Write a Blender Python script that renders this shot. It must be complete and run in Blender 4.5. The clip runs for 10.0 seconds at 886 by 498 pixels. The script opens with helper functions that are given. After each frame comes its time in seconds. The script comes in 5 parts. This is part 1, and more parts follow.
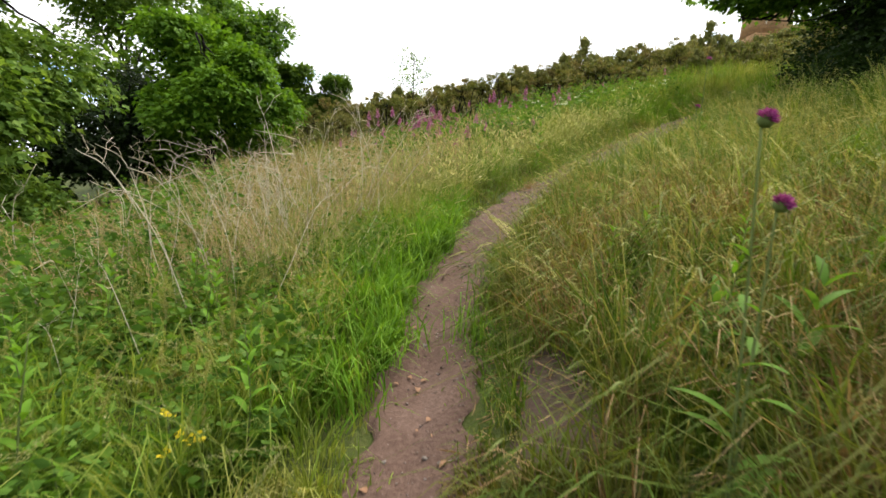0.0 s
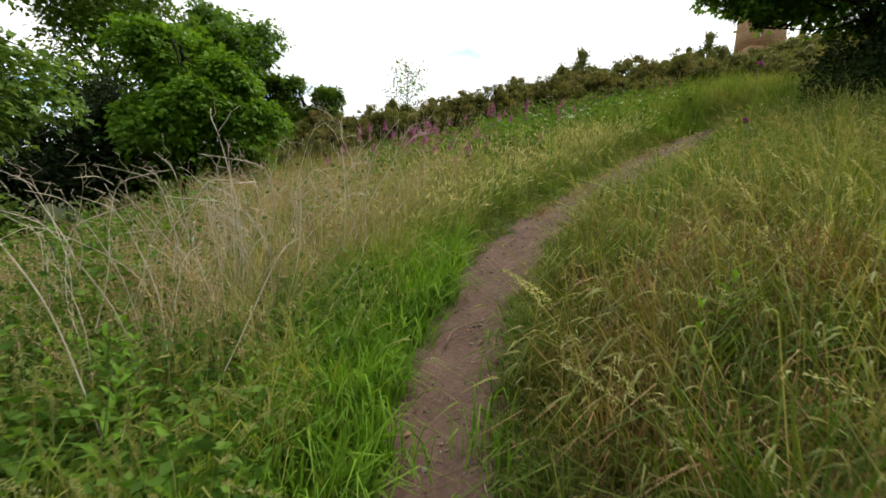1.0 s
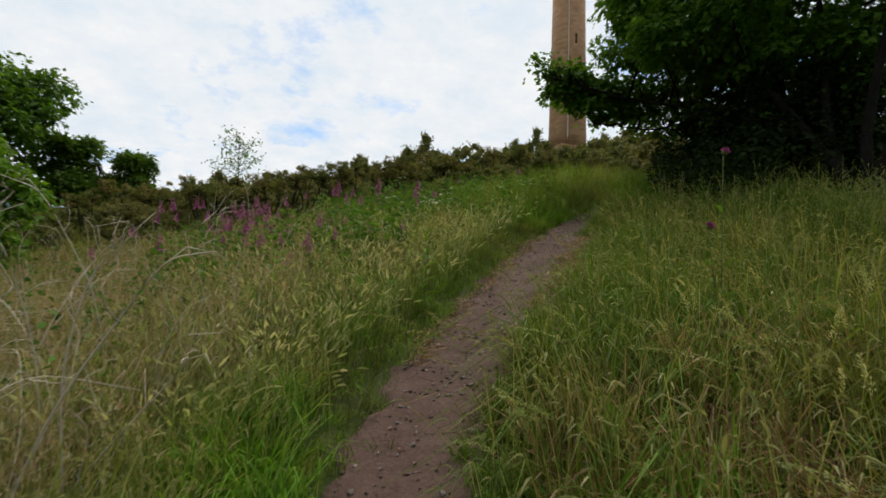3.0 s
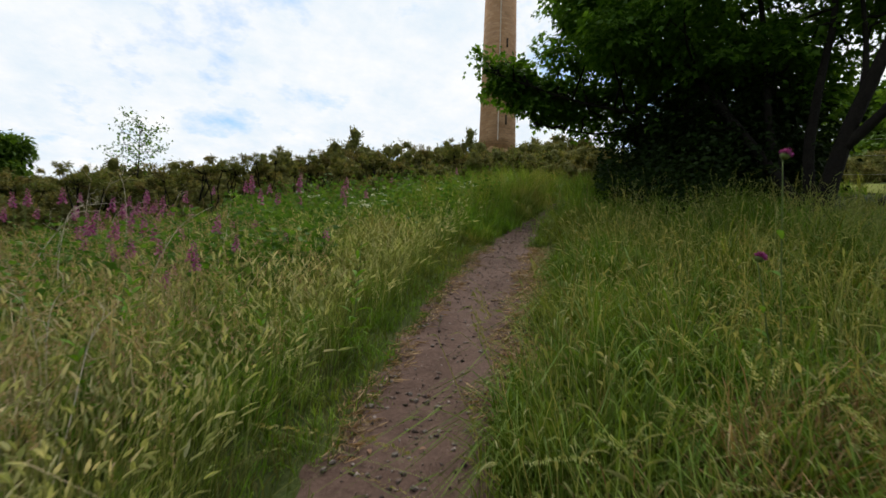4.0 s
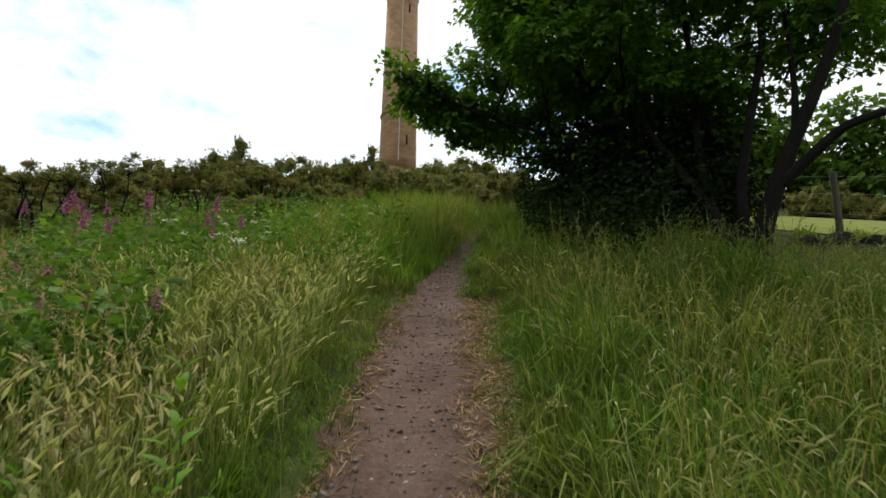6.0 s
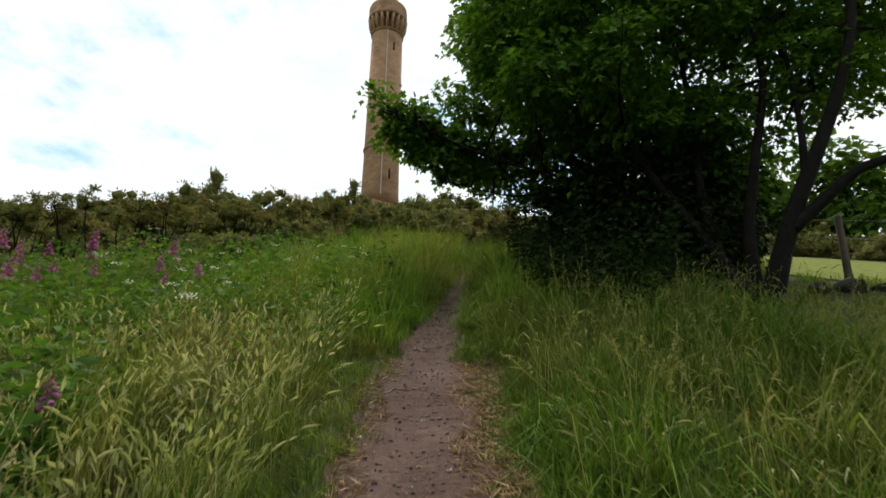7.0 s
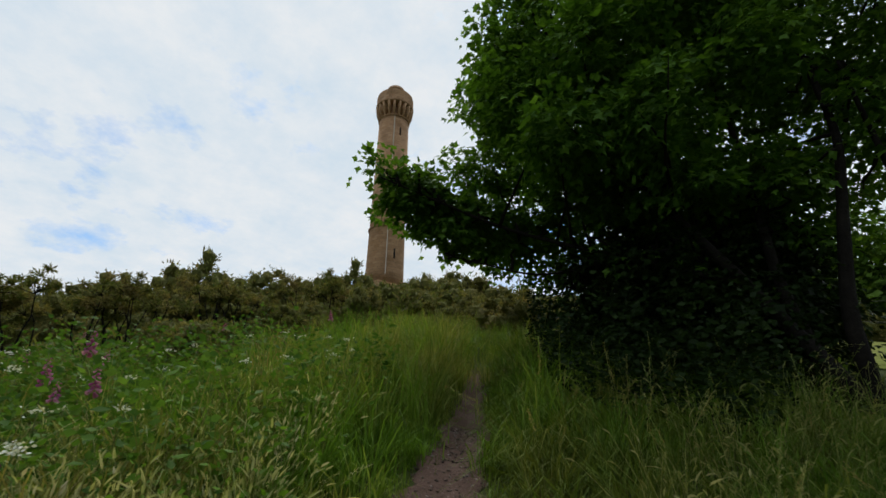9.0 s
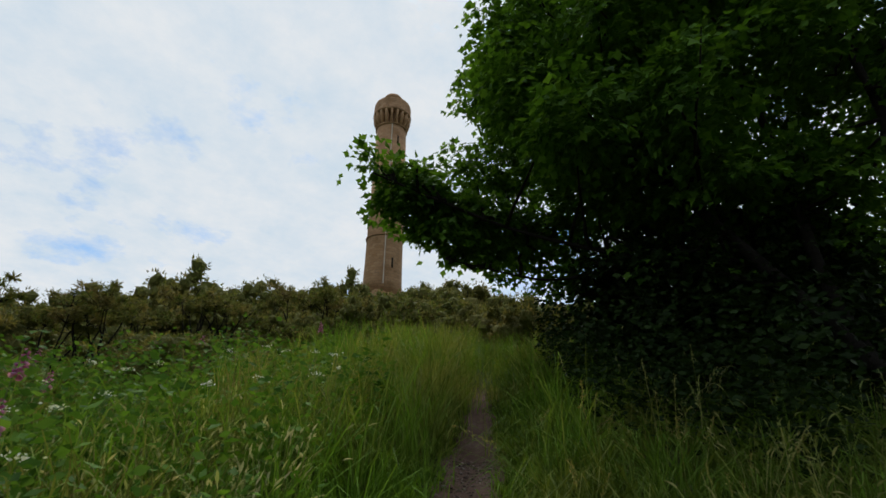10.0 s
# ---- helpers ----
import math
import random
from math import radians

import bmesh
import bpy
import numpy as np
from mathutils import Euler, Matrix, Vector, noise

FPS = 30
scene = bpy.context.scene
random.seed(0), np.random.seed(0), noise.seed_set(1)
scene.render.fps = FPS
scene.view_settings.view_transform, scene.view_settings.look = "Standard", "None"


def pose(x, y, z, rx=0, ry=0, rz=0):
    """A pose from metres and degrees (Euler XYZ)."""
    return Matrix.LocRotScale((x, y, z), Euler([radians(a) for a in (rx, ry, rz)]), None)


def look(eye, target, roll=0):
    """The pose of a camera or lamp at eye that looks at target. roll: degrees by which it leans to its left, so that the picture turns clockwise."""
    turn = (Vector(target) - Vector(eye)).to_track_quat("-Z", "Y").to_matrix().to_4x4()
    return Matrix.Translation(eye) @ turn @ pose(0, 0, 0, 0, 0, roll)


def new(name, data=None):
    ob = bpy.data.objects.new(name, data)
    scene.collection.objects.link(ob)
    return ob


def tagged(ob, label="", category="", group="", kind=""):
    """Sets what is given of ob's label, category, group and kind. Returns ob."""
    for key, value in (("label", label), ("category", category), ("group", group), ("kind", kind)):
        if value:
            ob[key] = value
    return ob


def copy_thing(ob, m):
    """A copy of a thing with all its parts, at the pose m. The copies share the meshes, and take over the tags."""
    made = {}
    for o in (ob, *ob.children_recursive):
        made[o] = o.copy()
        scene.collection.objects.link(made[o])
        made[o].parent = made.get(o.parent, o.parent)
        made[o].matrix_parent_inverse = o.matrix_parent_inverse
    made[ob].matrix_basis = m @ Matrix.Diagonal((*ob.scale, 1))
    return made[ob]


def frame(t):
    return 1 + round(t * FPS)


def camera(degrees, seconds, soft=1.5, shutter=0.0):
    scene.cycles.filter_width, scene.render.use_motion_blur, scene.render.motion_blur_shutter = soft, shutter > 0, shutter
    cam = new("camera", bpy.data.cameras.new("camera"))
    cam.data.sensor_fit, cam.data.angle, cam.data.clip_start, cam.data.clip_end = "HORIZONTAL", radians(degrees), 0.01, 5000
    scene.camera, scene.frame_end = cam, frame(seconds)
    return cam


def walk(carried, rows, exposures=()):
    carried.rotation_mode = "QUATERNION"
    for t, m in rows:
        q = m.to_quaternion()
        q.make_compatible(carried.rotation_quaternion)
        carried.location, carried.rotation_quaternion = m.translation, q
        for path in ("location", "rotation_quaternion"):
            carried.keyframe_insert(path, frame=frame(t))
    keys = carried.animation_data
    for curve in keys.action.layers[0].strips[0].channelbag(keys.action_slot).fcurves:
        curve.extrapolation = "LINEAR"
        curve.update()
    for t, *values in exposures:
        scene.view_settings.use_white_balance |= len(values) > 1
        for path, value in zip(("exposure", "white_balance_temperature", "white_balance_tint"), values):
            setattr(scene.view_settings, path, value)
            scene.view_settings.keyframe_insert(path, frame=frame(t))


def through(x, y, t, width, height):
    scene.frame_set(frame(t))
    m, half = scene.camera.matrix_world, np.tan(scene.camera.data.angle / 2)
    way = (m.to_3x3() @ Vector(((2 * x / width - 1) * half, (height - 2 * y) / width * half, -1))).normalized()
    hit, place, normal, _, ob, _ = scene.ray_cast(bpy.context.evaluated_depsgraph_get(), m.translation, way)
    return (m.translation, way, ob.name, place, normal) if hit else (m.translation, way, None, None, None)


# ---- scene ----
cam = camera(85.7, 10.0, soft=1.6, shutter=0.25)
PATH = [
    (0, (-0.063, 0.376, 1.493), (-0.056, 2.368, 1.307), 4.2),
    (0.5, (-0.137, 0.81, 1.6), (-0.126, 2.802, 1.428), 4.1),
    (1, (-0.125, 1.21, 1.674), (-0.099, 3.205, 1.538), 4.0),
    (1.5, (-0.159, 1.717, 1.763), (-0.074, 3.713, 1.667), 3.8),
    (2, (-0.115, 2.174, 1.915), (0.124, 4.16, 1.914), 3.3),
    (2.5, (-0.073, 2.638, 2.032), (0.371, 4.583, 2.172), 2.8),
    (3, (-0.03, 3.104, 2.146), (0.609, 4.987, 2.358), 2.3),
    (3.2, (-0.009, 3.254, 2.174), (0.705, 5.109, 2.392), 2.1),
    (4.3, (0.32, 4.368, 2.472), (1.301, 6.097, 2.698), 2.1),
    (4.5, (0.367, 4.516, 2.497), (1.395, 6.216, 2.727), 1.9),
    (5, (0.528, 4.858, 2.623), (1.652, 6.493, 2.876), 1.6),
    (5.5, (0.685, 5.191, 2.745), (1.892, 6.76, 3.029), 1.1),
    (6.8, (1.09, 5.903, 3.136), (2.396, 7.364, 3.538), 0.9),
    (7, (1.164, 6.015, 3.184), (2.467, 7.464, 3.633), 0.9),
    (7.5, (1.375, 6.241, 3.323), (2.652, 7.67, 3.894), 0.8),
    (8, (1.582, 6.487, 3.424), (2.819, 7.905, 4.102), 0.8),
    (8.5, (1.785, 6.791, 3.551), (3.008, 8.194, 4.282), 0.8),
    (9, (2.038, 7.072, 3.647), (3.253, 8.464, 4.413), 0.8),
    (9.5, (2.25, 7.348, 3.721), (3.461, 8.732, 4.507), 0.7),
    (10, (2.461, 7.603, 3.837), (3.671, 8.979, 4.64), 0.4),
]
EXPOSURES = [(0.0, 1.17, 6800, 11), (0.5, 1.02, 6800, 11), (1.0, 0.64, 6800, 11), (1.5, 0.62, 6750, 11), (2.0, 0.6, 6750, 11), (2.5, 0.05, 6550, 10), (3.0, -0.1, 6500, 10), (4.5, 0.13, 6450, 9), (5.5, 0.28, 6450, 8),
             (7.0, 0.25, 6450, 8), (7.5, 0.08, 6400, 8), (8.0, -0.1, 6350, 8), (9.0, -0.26, 6250, 8), (10.0, -0.31, 6200, 8)]
walk(cam, [(t, look(eye, target, roll)) for t, eye, target, roll in PATH], EXPOSURES)

# ---- the world, the sun ----
SUN_AZ, SUN_EL = 30.0, 60.0      # degrees clockwise from +y, and up
w = bpy.data.worlds.new("sky")
scene.world = w
w.use_nodes = True
nt = w.node_tree
nt.nodes.clear()


def wn(kind, **vals):
    n = nt.nodes.new(kind)
    for k, v in vals.items():
        n.inputs[k].default_value = v
    return n


sky = nt.nodes.new("ShaderNodeTexSky")
sky.sky_type = "NISHITA"
sky.sun_disc = False
sky.sun_elevation, sky.sun_rotation = radians(SUN_EL), radians(SUN_AZ)
sky_level = nt.nodes.new("ShaderNodeVectorMath")
sky_level.operation = "MULTIPLY"
sky_level.inputs[1].default_value = (0.08, 0.142, 0.185)
coord = nt.nodes.new("ShaderNodeTexCoord")
split = nt.nodes.new("ShaderNodeSeparateXYZ")
lift = nt.nodes.new("ShaderNodeMath")
lift.operation = "ADD"
lift.inputs[1].default_value = 0.25
flat = nt.nodes.new("ShaderNodeVectorMath")
flat.operation = "DIVIDE"
join = nt.nodes.new("ShaderNodeCombineXYZ")
big = wn("ShaderNodeTexNoise", Scale=2.3, Detail=7.0, Roughness=0.62)
big.noise_dimensions = "4D"
big.inputs["W"].default_value = 3.0
ramp = nt.nodes.new("ShaderNodeValToRGB")
ramp.color_ramp.elements[0].position, ramp.color_ramp.elements[1].position = 0.335, 0.475
ramp.color_ramp.elements[0].color, ramp.color_ramp.elements[1].color = (0.12, 0.12, 0.12, 1), (1, 1, 1, 1)
small = wn("ShaderNodeTexNoise", Scale=5.5, Detail=8.0, Roughness=0.66)
shade = nt.nodes.new("ShaderNodeValToRGB")
shade.color_ramp.elements[0].position, shade.color_ramp.elements[1].position = 0.3, 0.65
shade.color_ramp.elements[0].color, shade.color_ramp.elements[1].color = (0.78, 0.88, 0.97, 1), (1.0, 1.005, 1.01, 1)
mix = nt.nodes.new("ShaderNodeMix")
mix.data_type = "RGBA"
# thin cloud glows round the sun and is duller away from it
sunward = nt.nodes.new("ShaderNodeVectorMath")
sunward.operation = "DOT_PRODUCT"
sunward.inputs[1].default_value = (math.sin(radians(SUN_AZ)) * math.cos(radians(SUN_EL)), math.cos(radians(SUN_AZ)) * math.cos(radians(SUN_EL)), math.sin(radians(SUN_EL)))
glow = nt.nodes.new("ShaderNodeMapRange")
glow.interpolation_type = "SMOOTHSTEP"
for key, value in (("From Min", -0.5), ("From Max", 0.55), ("To Min", 0.5), ("To Max", 1.04)):
    glow.inputs[key].default_value = value
cloud = nt.nodes.new("ShaderNodeVectorMath")
cloud.operation = "SCALE"
back = nt.nodes.new("ShaderNodeBackground")
back.inputs["Strength"].default_value = 0.95
wout = nt.nodes.new("ShaderNodeOutputWorld")
lk = nt.links.new
lk(coord.outputs["Generated"], split.inputs[0])
lk(split.outputs["Z"], lift.inputs[0])
for i in range(3):
    lk(lift.outputs[0], join.inputs[i])
lk(coord.outputs["Generated"], flat.inputs[0])
lk(join.outputs[0], flat.inputs[1])
lk(flat.outputs[0], big.inputs["Vector"])
lk(flat.outputs[0], small.inputs["Vector"])
lk(big.outputs["Fac"], ramp.inputs[0])
lk(small.outputs["Fac"], shade.inputs[0])
lk(sky.outputs[0], sky_level.inputs[0])
lk(ramp.outputs[0], mix.inputs["Factor"])
lk(sky_level.outputs[0], mix.inputs["A"])
lk(coord.outputs["Generated"], sunward.inputs[0])
lk(sunward.outputs["Value"], glow.inputs["Value"])
lk(shade.outputs[0], cloud.inputs[0])
lk(glow.outputs[0], cloud.inputs["Scale"])
lk(cloud.outputs[0], mix.inputs["B"])
lk(mix.outputs["Result"], back.inputs["Color"])
lk(back.outputs[0], wout.inputs[0])

sun = new("sun", bpy.data.lights.new("sun", "SUN"))
sun.data.energy, sun.data.angle, sun.data.color = 2.5, radians(14), (1.0, 0.95, 0.87)
sa, se = radians(SUN_AZ), radians(SUN_EL)
sun.matrix_world = look((60 * math.sin(sa) * math.cos(se), 60 * math.cos(sa) * math.cos(se), 60 * math.sin(se)), (0, 0, 0))


# ---- materials ----
def material(name, rough=0.8, spec=0.3):
    m = bpy.data.materials.new(name)
    m.use_nodes = True
    b = m.node_tree.nodes["Principled BSDF"]
    b.inputs["Roughness"].default_value = rough
    b.inputs["Specular IOR Level"].default_value = spec
    return m, m.node_tree, b


def stops(t, colours, fac, positions=None):
    """A colour ramp through the colours, driven by fac."""
    r = t.nodes.new("ShaderNodeValToRGB")
    e = r.color_ramp.elements
    while len(e) < len(colours):
        e.new(0.5)
    for i, c in enumerate(colours):
        e[i].position = positions[i] if positions else i / (len(colours) - 1)
        e[i].color = (*c, 1)
    t.links.new(fac, r.inputs[0])
    return r.outputs[0]


def noise_of(t, scale, detail=4.0, rough=0.55, seed=0.0):
    c = t.nodes.new("ShaderNodeTexCoord")
    n = t.nodes.new("ShaderNodeTexNoise")
    n.inputs["Scale"].default_value, n.inputs["Detail"].default_value, n.inputs["Roughness"].default_value = scale, detail, rough
    mp = t.nodes.new("ShaderNodeMapping")
    mp.inputs["Location"].default_value = (seed, seed * 0.7, seed * 1.3)
    t.links.new(c.outputs["Object"], mp.inputs[0])
    t.links.new(mp.outputs[0], n.inputs["Vector"])
    return n.outputs["Fac"]


def blend(t, fac, a, b, how="MIX"):
    m = t.nodes.new("ShaderNodeMix")
    m.data_type, m.blend_type = "RGBA", how
    for key, v in (("Factor", fac), ("A", a), ("B", b)):
        if isinstance(v, (int, float)):
            m.inputs[key].default_value = v
        elif isinstance(v, tuple):
            m.inputs[key].default_value = (*v, 1)
        else:
            t.links.new(v, m.inputs[key])
    return m.outputs["Result"]


def bump(t, b, height, strength, distance):
    n = t.nodes.new("ShaderNodeBump")
    n.inputs["Strength"].default_value, n.inputs["Distance"].default_value = strength, distance
    t.links.new(height, n.inputs["Height"])
    t.links.new(n.outputs[0], b.inputs["Normal"])


def leafy(name, colours, patch=None, patch_scale=0.8, through=0.35, rough=0.6, spec=0.08, seed=0.0):
    """A leaf or blade: each island its own tint, drifting over the ground, with light shining through."""
    m, t, b = material(name, rough, spec)
    g = t.nodes.new("ShaderNodeNewGeometry")
    col = stops(t, colours, g.outputs["Random Per Island"])
    if patch:
        f = stops(t, [(0, 0, 0), (1, 1, 1)], noise_of(t, patch_scale, 3.0, 0.6, seed), [0.42, 0.6])
        col = blend(t, f, col, stops(t, patch, g.outputs["Random Per Island"]))
    fine = stops(t, [(0.66, 0.7, 0.62), (1, 1, 1), (1.22, 1.2, 1.15)], noise_of(t, 5.5, 3.0, 0.6, seed + 9), [0.32, 0.5, 0.68])
    col = blend(t, 1.0, col, fine, "MULTIPLY")
    t.links.new(col, b.inputs["Base Color"])
    tr = t.nodes.new("ShaderNodeBsdfTranslucent")
    t.links.new(blend(t, 1.0, col, (1.15, 1.1, 0.55), "MULTIPLY"), tr.inputs["Color"])
    mx = t.nodes.new("ShaderNodeMixShader")
    mx.inputs[0].default_value = through
    t.links.new(b.outputs[0], mx.inputs[1])
    t.links.new(tr.outputs[0], mx.inputs[2])
    t.links.new(mx.outputs[0], t.nodes["Material Output"].inputs[0])
    return m


def earthy(name, colours, scale, fine, rough=0.95, relief=0.02, seed=0.0):
    m, t, b = material(name, rough, 0.15)
    a = noise_of(t, scale, 6.0, 0.65, seed)
    f = noise_of(t, fine, 5.0, 0.7, seed + 3)
    col = blend(t, 0.5, stops(t, colours, a, [0.3 + 0.4 * i / (len(colours) - 1) for i in range(len(colours))]),
                stops(t, colours, f, [0.3 + 0.4 * i / (len(colours) - 1) for i in range(len(colours))]))
    t.links.new(col, b.inputs["Base Color"])
    bump(t, b, f, 0.9, relief)
    return m


M_SOIL = earthy("thatch_soil", [(0.028, 0.042, 0.009), (0.05, 0.066, 0.015), (0.08, 0.075, 0.024)], 1.6, 26.0)
M_PATH = earthy("trodden_dirt", [(0.052, 0.03, 0.022), (0.1, 0.061, 0.046), (0.175, 0.115, 0.09)], 3.0, 42.0, relief=0.012)
M_MUD = earthy("dark_mud", [(0.045, 0.028, 0.022), (0.085, 0.056, 0.044), (0.14, 0.095, 0.075)], 5.0, 50.0, relief=0.012, seed=5)
M_STONE = earthy("pebble_stone", [(0.09, 0.075, 0.066), (0.17, 0.14, 0.12), (0.3, 0.255, 0.22)], 9.0, 60.0, 0.85, 0.004)
M_GRIT = leafy("grit", [(0.05, 0.038, 0.034), (0.1, 0.073, 0.062), (0.17, 0.13, 0.112), (0.29, 0.24, 0.215)], None, through=0.0, rough=0.9)
M_BOULDER = earthy("boulder_stone", [(0.025, 0.027, 0.018), (0.05, 0.048, 0.036), (0.09, 0.082, 0.065)], 3.0, 30.0, 0.9, 0.01)
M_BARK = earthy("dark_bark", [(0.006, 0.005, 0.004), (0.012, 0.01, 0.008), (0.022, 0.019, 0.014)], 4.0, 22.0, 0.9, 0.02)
M_TWIG = earthy("dry_twig", [(0.1, 0.065, 0.045), (0.2, 0.14, 0.1), (0.3, 0.23, 0.17)], 8.0, 60.0, 0.85, 0.003)
M_POST = earthy("weathered_post", [(0.06, 0.05, 0.035), (0.12, 0.1, 0.07), (0.18, 0.15, 0.11)], 5.0, 40.0, 0.9, 0.005)
M_WIRE, _t, _b = material("fence_wire", 0.5, 0.5)
_b.inputs["Metallic"].default_value = 1.0
_b.inputs["Base Color"].default_value = (0.28, 0.27, 0.25, 1)

GREENS = [(0.065, 0.14, 0.011), (0.105, 0.205, 0.018), (0.165, 0.28, 0.035), (0.12, 0.23, 0.02)]
OLIVES = [(0.12, 0.155, 0.02), (0.2, 0.22, 0.04), (0.33, 0.3, 0.1), (0.14, 0.185, 0.024)]
M_GRASS = leafy("meadow_grass", GREENS, OLIVES, 0.75, 0.4)
# meadow greens dimmed: shade on the right-hand slope is put into the colour
M_SLOPE = leafy("slope_grass", [(0.052, 0.105, 0.011), (0.082, 0.157, 0.016), (0.13, 0.21, 0.03), (0.09, 0.17, 0.018)], [(0.075, 0.11, 0.016), (0.12, 0.155, 0.026), (0.17, 0.18, 0.045)], 0.75, 0.35)
M_BANK = leafy("bank_grass", [(0.036, 0.078, 0.008), (0.06, 0.115, 0.013), (0.105, 0.152, 0.026), (0.048, 0.098, 0.009)],
               [(0.09, 0.085, 0.018), (0.15, 0.125, 0.036), (0.075, 0.1, 0.015), (0.13, 0.075, 0.025)], 1.1, 0.4, seed=6)
M_LUSH = leafy("lush_grass", [(0.07, 0.16, 0.012), (0.115, 0.24, 0.02), (0.175, 0.31, 0.036)], None, through=0.4)
M_HAY = leafy("hay_stem", [(0.17, 0.2, 0.055), (0.26, 0.26, 0.09), (0.36, 0.33, 0.15)], [(0.12, 0.18, 0.04), (0.2, 0.25, 0.07), (0.28, 0.3, 0.12)], 0.9, 0.35, seed=2)
M_SEED = leafy("seed_head", [(0.2, 0.215, 0.075), (0.29, 0.285, 0.12), (0.4, 0.37, 0.2)], [(0.15, 0.2, 0.055), (0.22, 0.26, 0.09), (0.31, 0.33, 0.15)], 0.9, 0.4, seed=2)
M_SOFT = leafy("soft_seed_head", [(0.31, 0.34, 0.135), (0.44, 0.45, 0.22), (0.56, 0.54, 0.32), (0.62, 0.54, 0.4)], [(0.2, 0.26, 0.085), (0.3, 0.34, 0.13), (0.41, 0.42, 0.2)], 1.3, 0.45, seed=8)
M_GOLD = leafy("golden_grass_head", [(0.13, 0.15, 0.04), (0.22, 0.22, 0.07), (0.34, 0.31, 0.125), (0.18, 0.13, 0.05)], None, through=0.4)
M_PINK = leafy("pink_seed_head", [(0.29, 0.19, 0.125), (0.4, 0.28, 0.18), (0.52, 0.4, 0.27)], None, through=0.35)
M_DEAD = leafy("dead_grass", [(0.16, 0.09, 0.045), (0.26, 0.165, 0.08), (0.36, 0.26, 0.14)], None, through=0.3)
M_BEIGE = leafy("bleached_grass", [(0.27, 0.18, 0.12), (0.41, 0.3, 0.2), (0.53, 0.42, 0.3), (0.26, 0.25, 0.11)], [(0.2, 0.23, 0.08), (0.33, 0.3, 0.15), (0.43, 0.34, 0.22)], 0.9, 0.3, seed=3)
# browner for wear, and darkened to carry the shadow band beside the path
M_VERGE = leafy("worn_shaded_verge", [(0.06, 0.085, 0.014), (0.1, 0.115, 0.026), (0.14, 0.11, 0.04)], [(0.07, 0.12, 0.014), (0.11, 0.16, 0.022)], 1.3, 0.3, seed=4)
M_STRAW = leafy("straw", [(0.2, 0.115, 0.055), (0.31, 0.2, 0.1), (0.43, 0.31, 0.18)], None, through=0.2)
M_STALK = leafy("dry_stalk", [(0.33, 0.27, 0.19), (0.5, 0.43, 0.33), (0.64, 0.57, 0.47)], None, through=0.1, rough=0.8)
M_MID = leafy("green_leaf", [(0.05, 0.105, 0.012), (0.08, 0.15, 0.018), (0.12, 0.2, 0.028)], None, through=0.4)
M_BRIGHT = leafy("bright_leaf", [(0.065, 0.145, 0.011), (0.1, 0.21, 0.018), (0.15, 0.275, 0.03)], None, through=0.4)
M_LEAF = leafy("tree_leaf", [(0.04, 0.095, 0.009), (0.075, 0.165, 0.015), (0.125, 0.24, 0.026)], None, through=0.45, rough=0.5, spec=0.15)
M_PALELEAF = leafy("pale_leaf", [(0.07, 0.14, 0.02), (0.12, 0.21, 0.035), (0.19, 0.29, 0.06)], None, through=0.4)
# leaf colour with the shade under the trees put in
M_SHADELEAF = leafy("shaded_leaf", [(0.009, 0.02, 0.004), (0.015, 0.031, 0.006), (0.024, 0.044, 0.009)], None, through=0.25, rough=0.5)
M_GORSE = leafy("gorse_needle", [(0.06, 0.085, 0.02), (0.115, 0.14, 0.034), (0.19, 0.2, 0.05), (0.17, 0.13, 0.055)],
                [(0.13, 0.09, 0.04), (0.22, 0.155, 0.065), (0.31, 0.235, 0.1), (0.12, 0.135, 0.035)], 0.55, 0.3, seed=6)
M_CORE = earthy("gorse_inside", [(0.045, 0.055, 0.014), (0.11, 0.115, 0.028), (0.18, 0.135, 0.05)], 1.1, 17.0, 0.95, 0.06)
M_HERB = leafy("herb_leaf", [(0.045, 0.1, 0.014), (0.08, 0.165, 0.022), (0.135, 0.235, 0.04)], None, through=0.4)
M_BELL = leafy("foxglove_bell", [(0.3, 0.06, 0.25), (0.42, 0.13, 0.36), (0.53, 0.26, 0.46)], None, through=0.5)
M_THISTLE = leafy("thistle_floret", [(0.2, 0.025, 0.16), (0.3, 0.05, 0.25), (0.42, 0.13, 0.37)], None, through=0.3)
M_WHITE = leafy("white_petal", [(0.62, 0.63, 0.55), (0.75, 0.76, 0.7), (0.82, 0.82, 0.78)], None, through=0.3)
M_YELLOW = leafy("yellow_petal", [(0.6, 0.45, 0.02), (0.72, 0.58, 0.04)], None, through=0.3)
M_STEM = leafy("green_stem", [(0.09, 0.13, 0.04), (0.14, 0.17, 0.06)], None, through=0.1)
M_DRYLEAF = leafy("dry_leaf", [(0.14, 0.07, 0.04), (0.24, 0.13, 0.075), (0.34, 0.22, 0.14)], None, through=0.2)


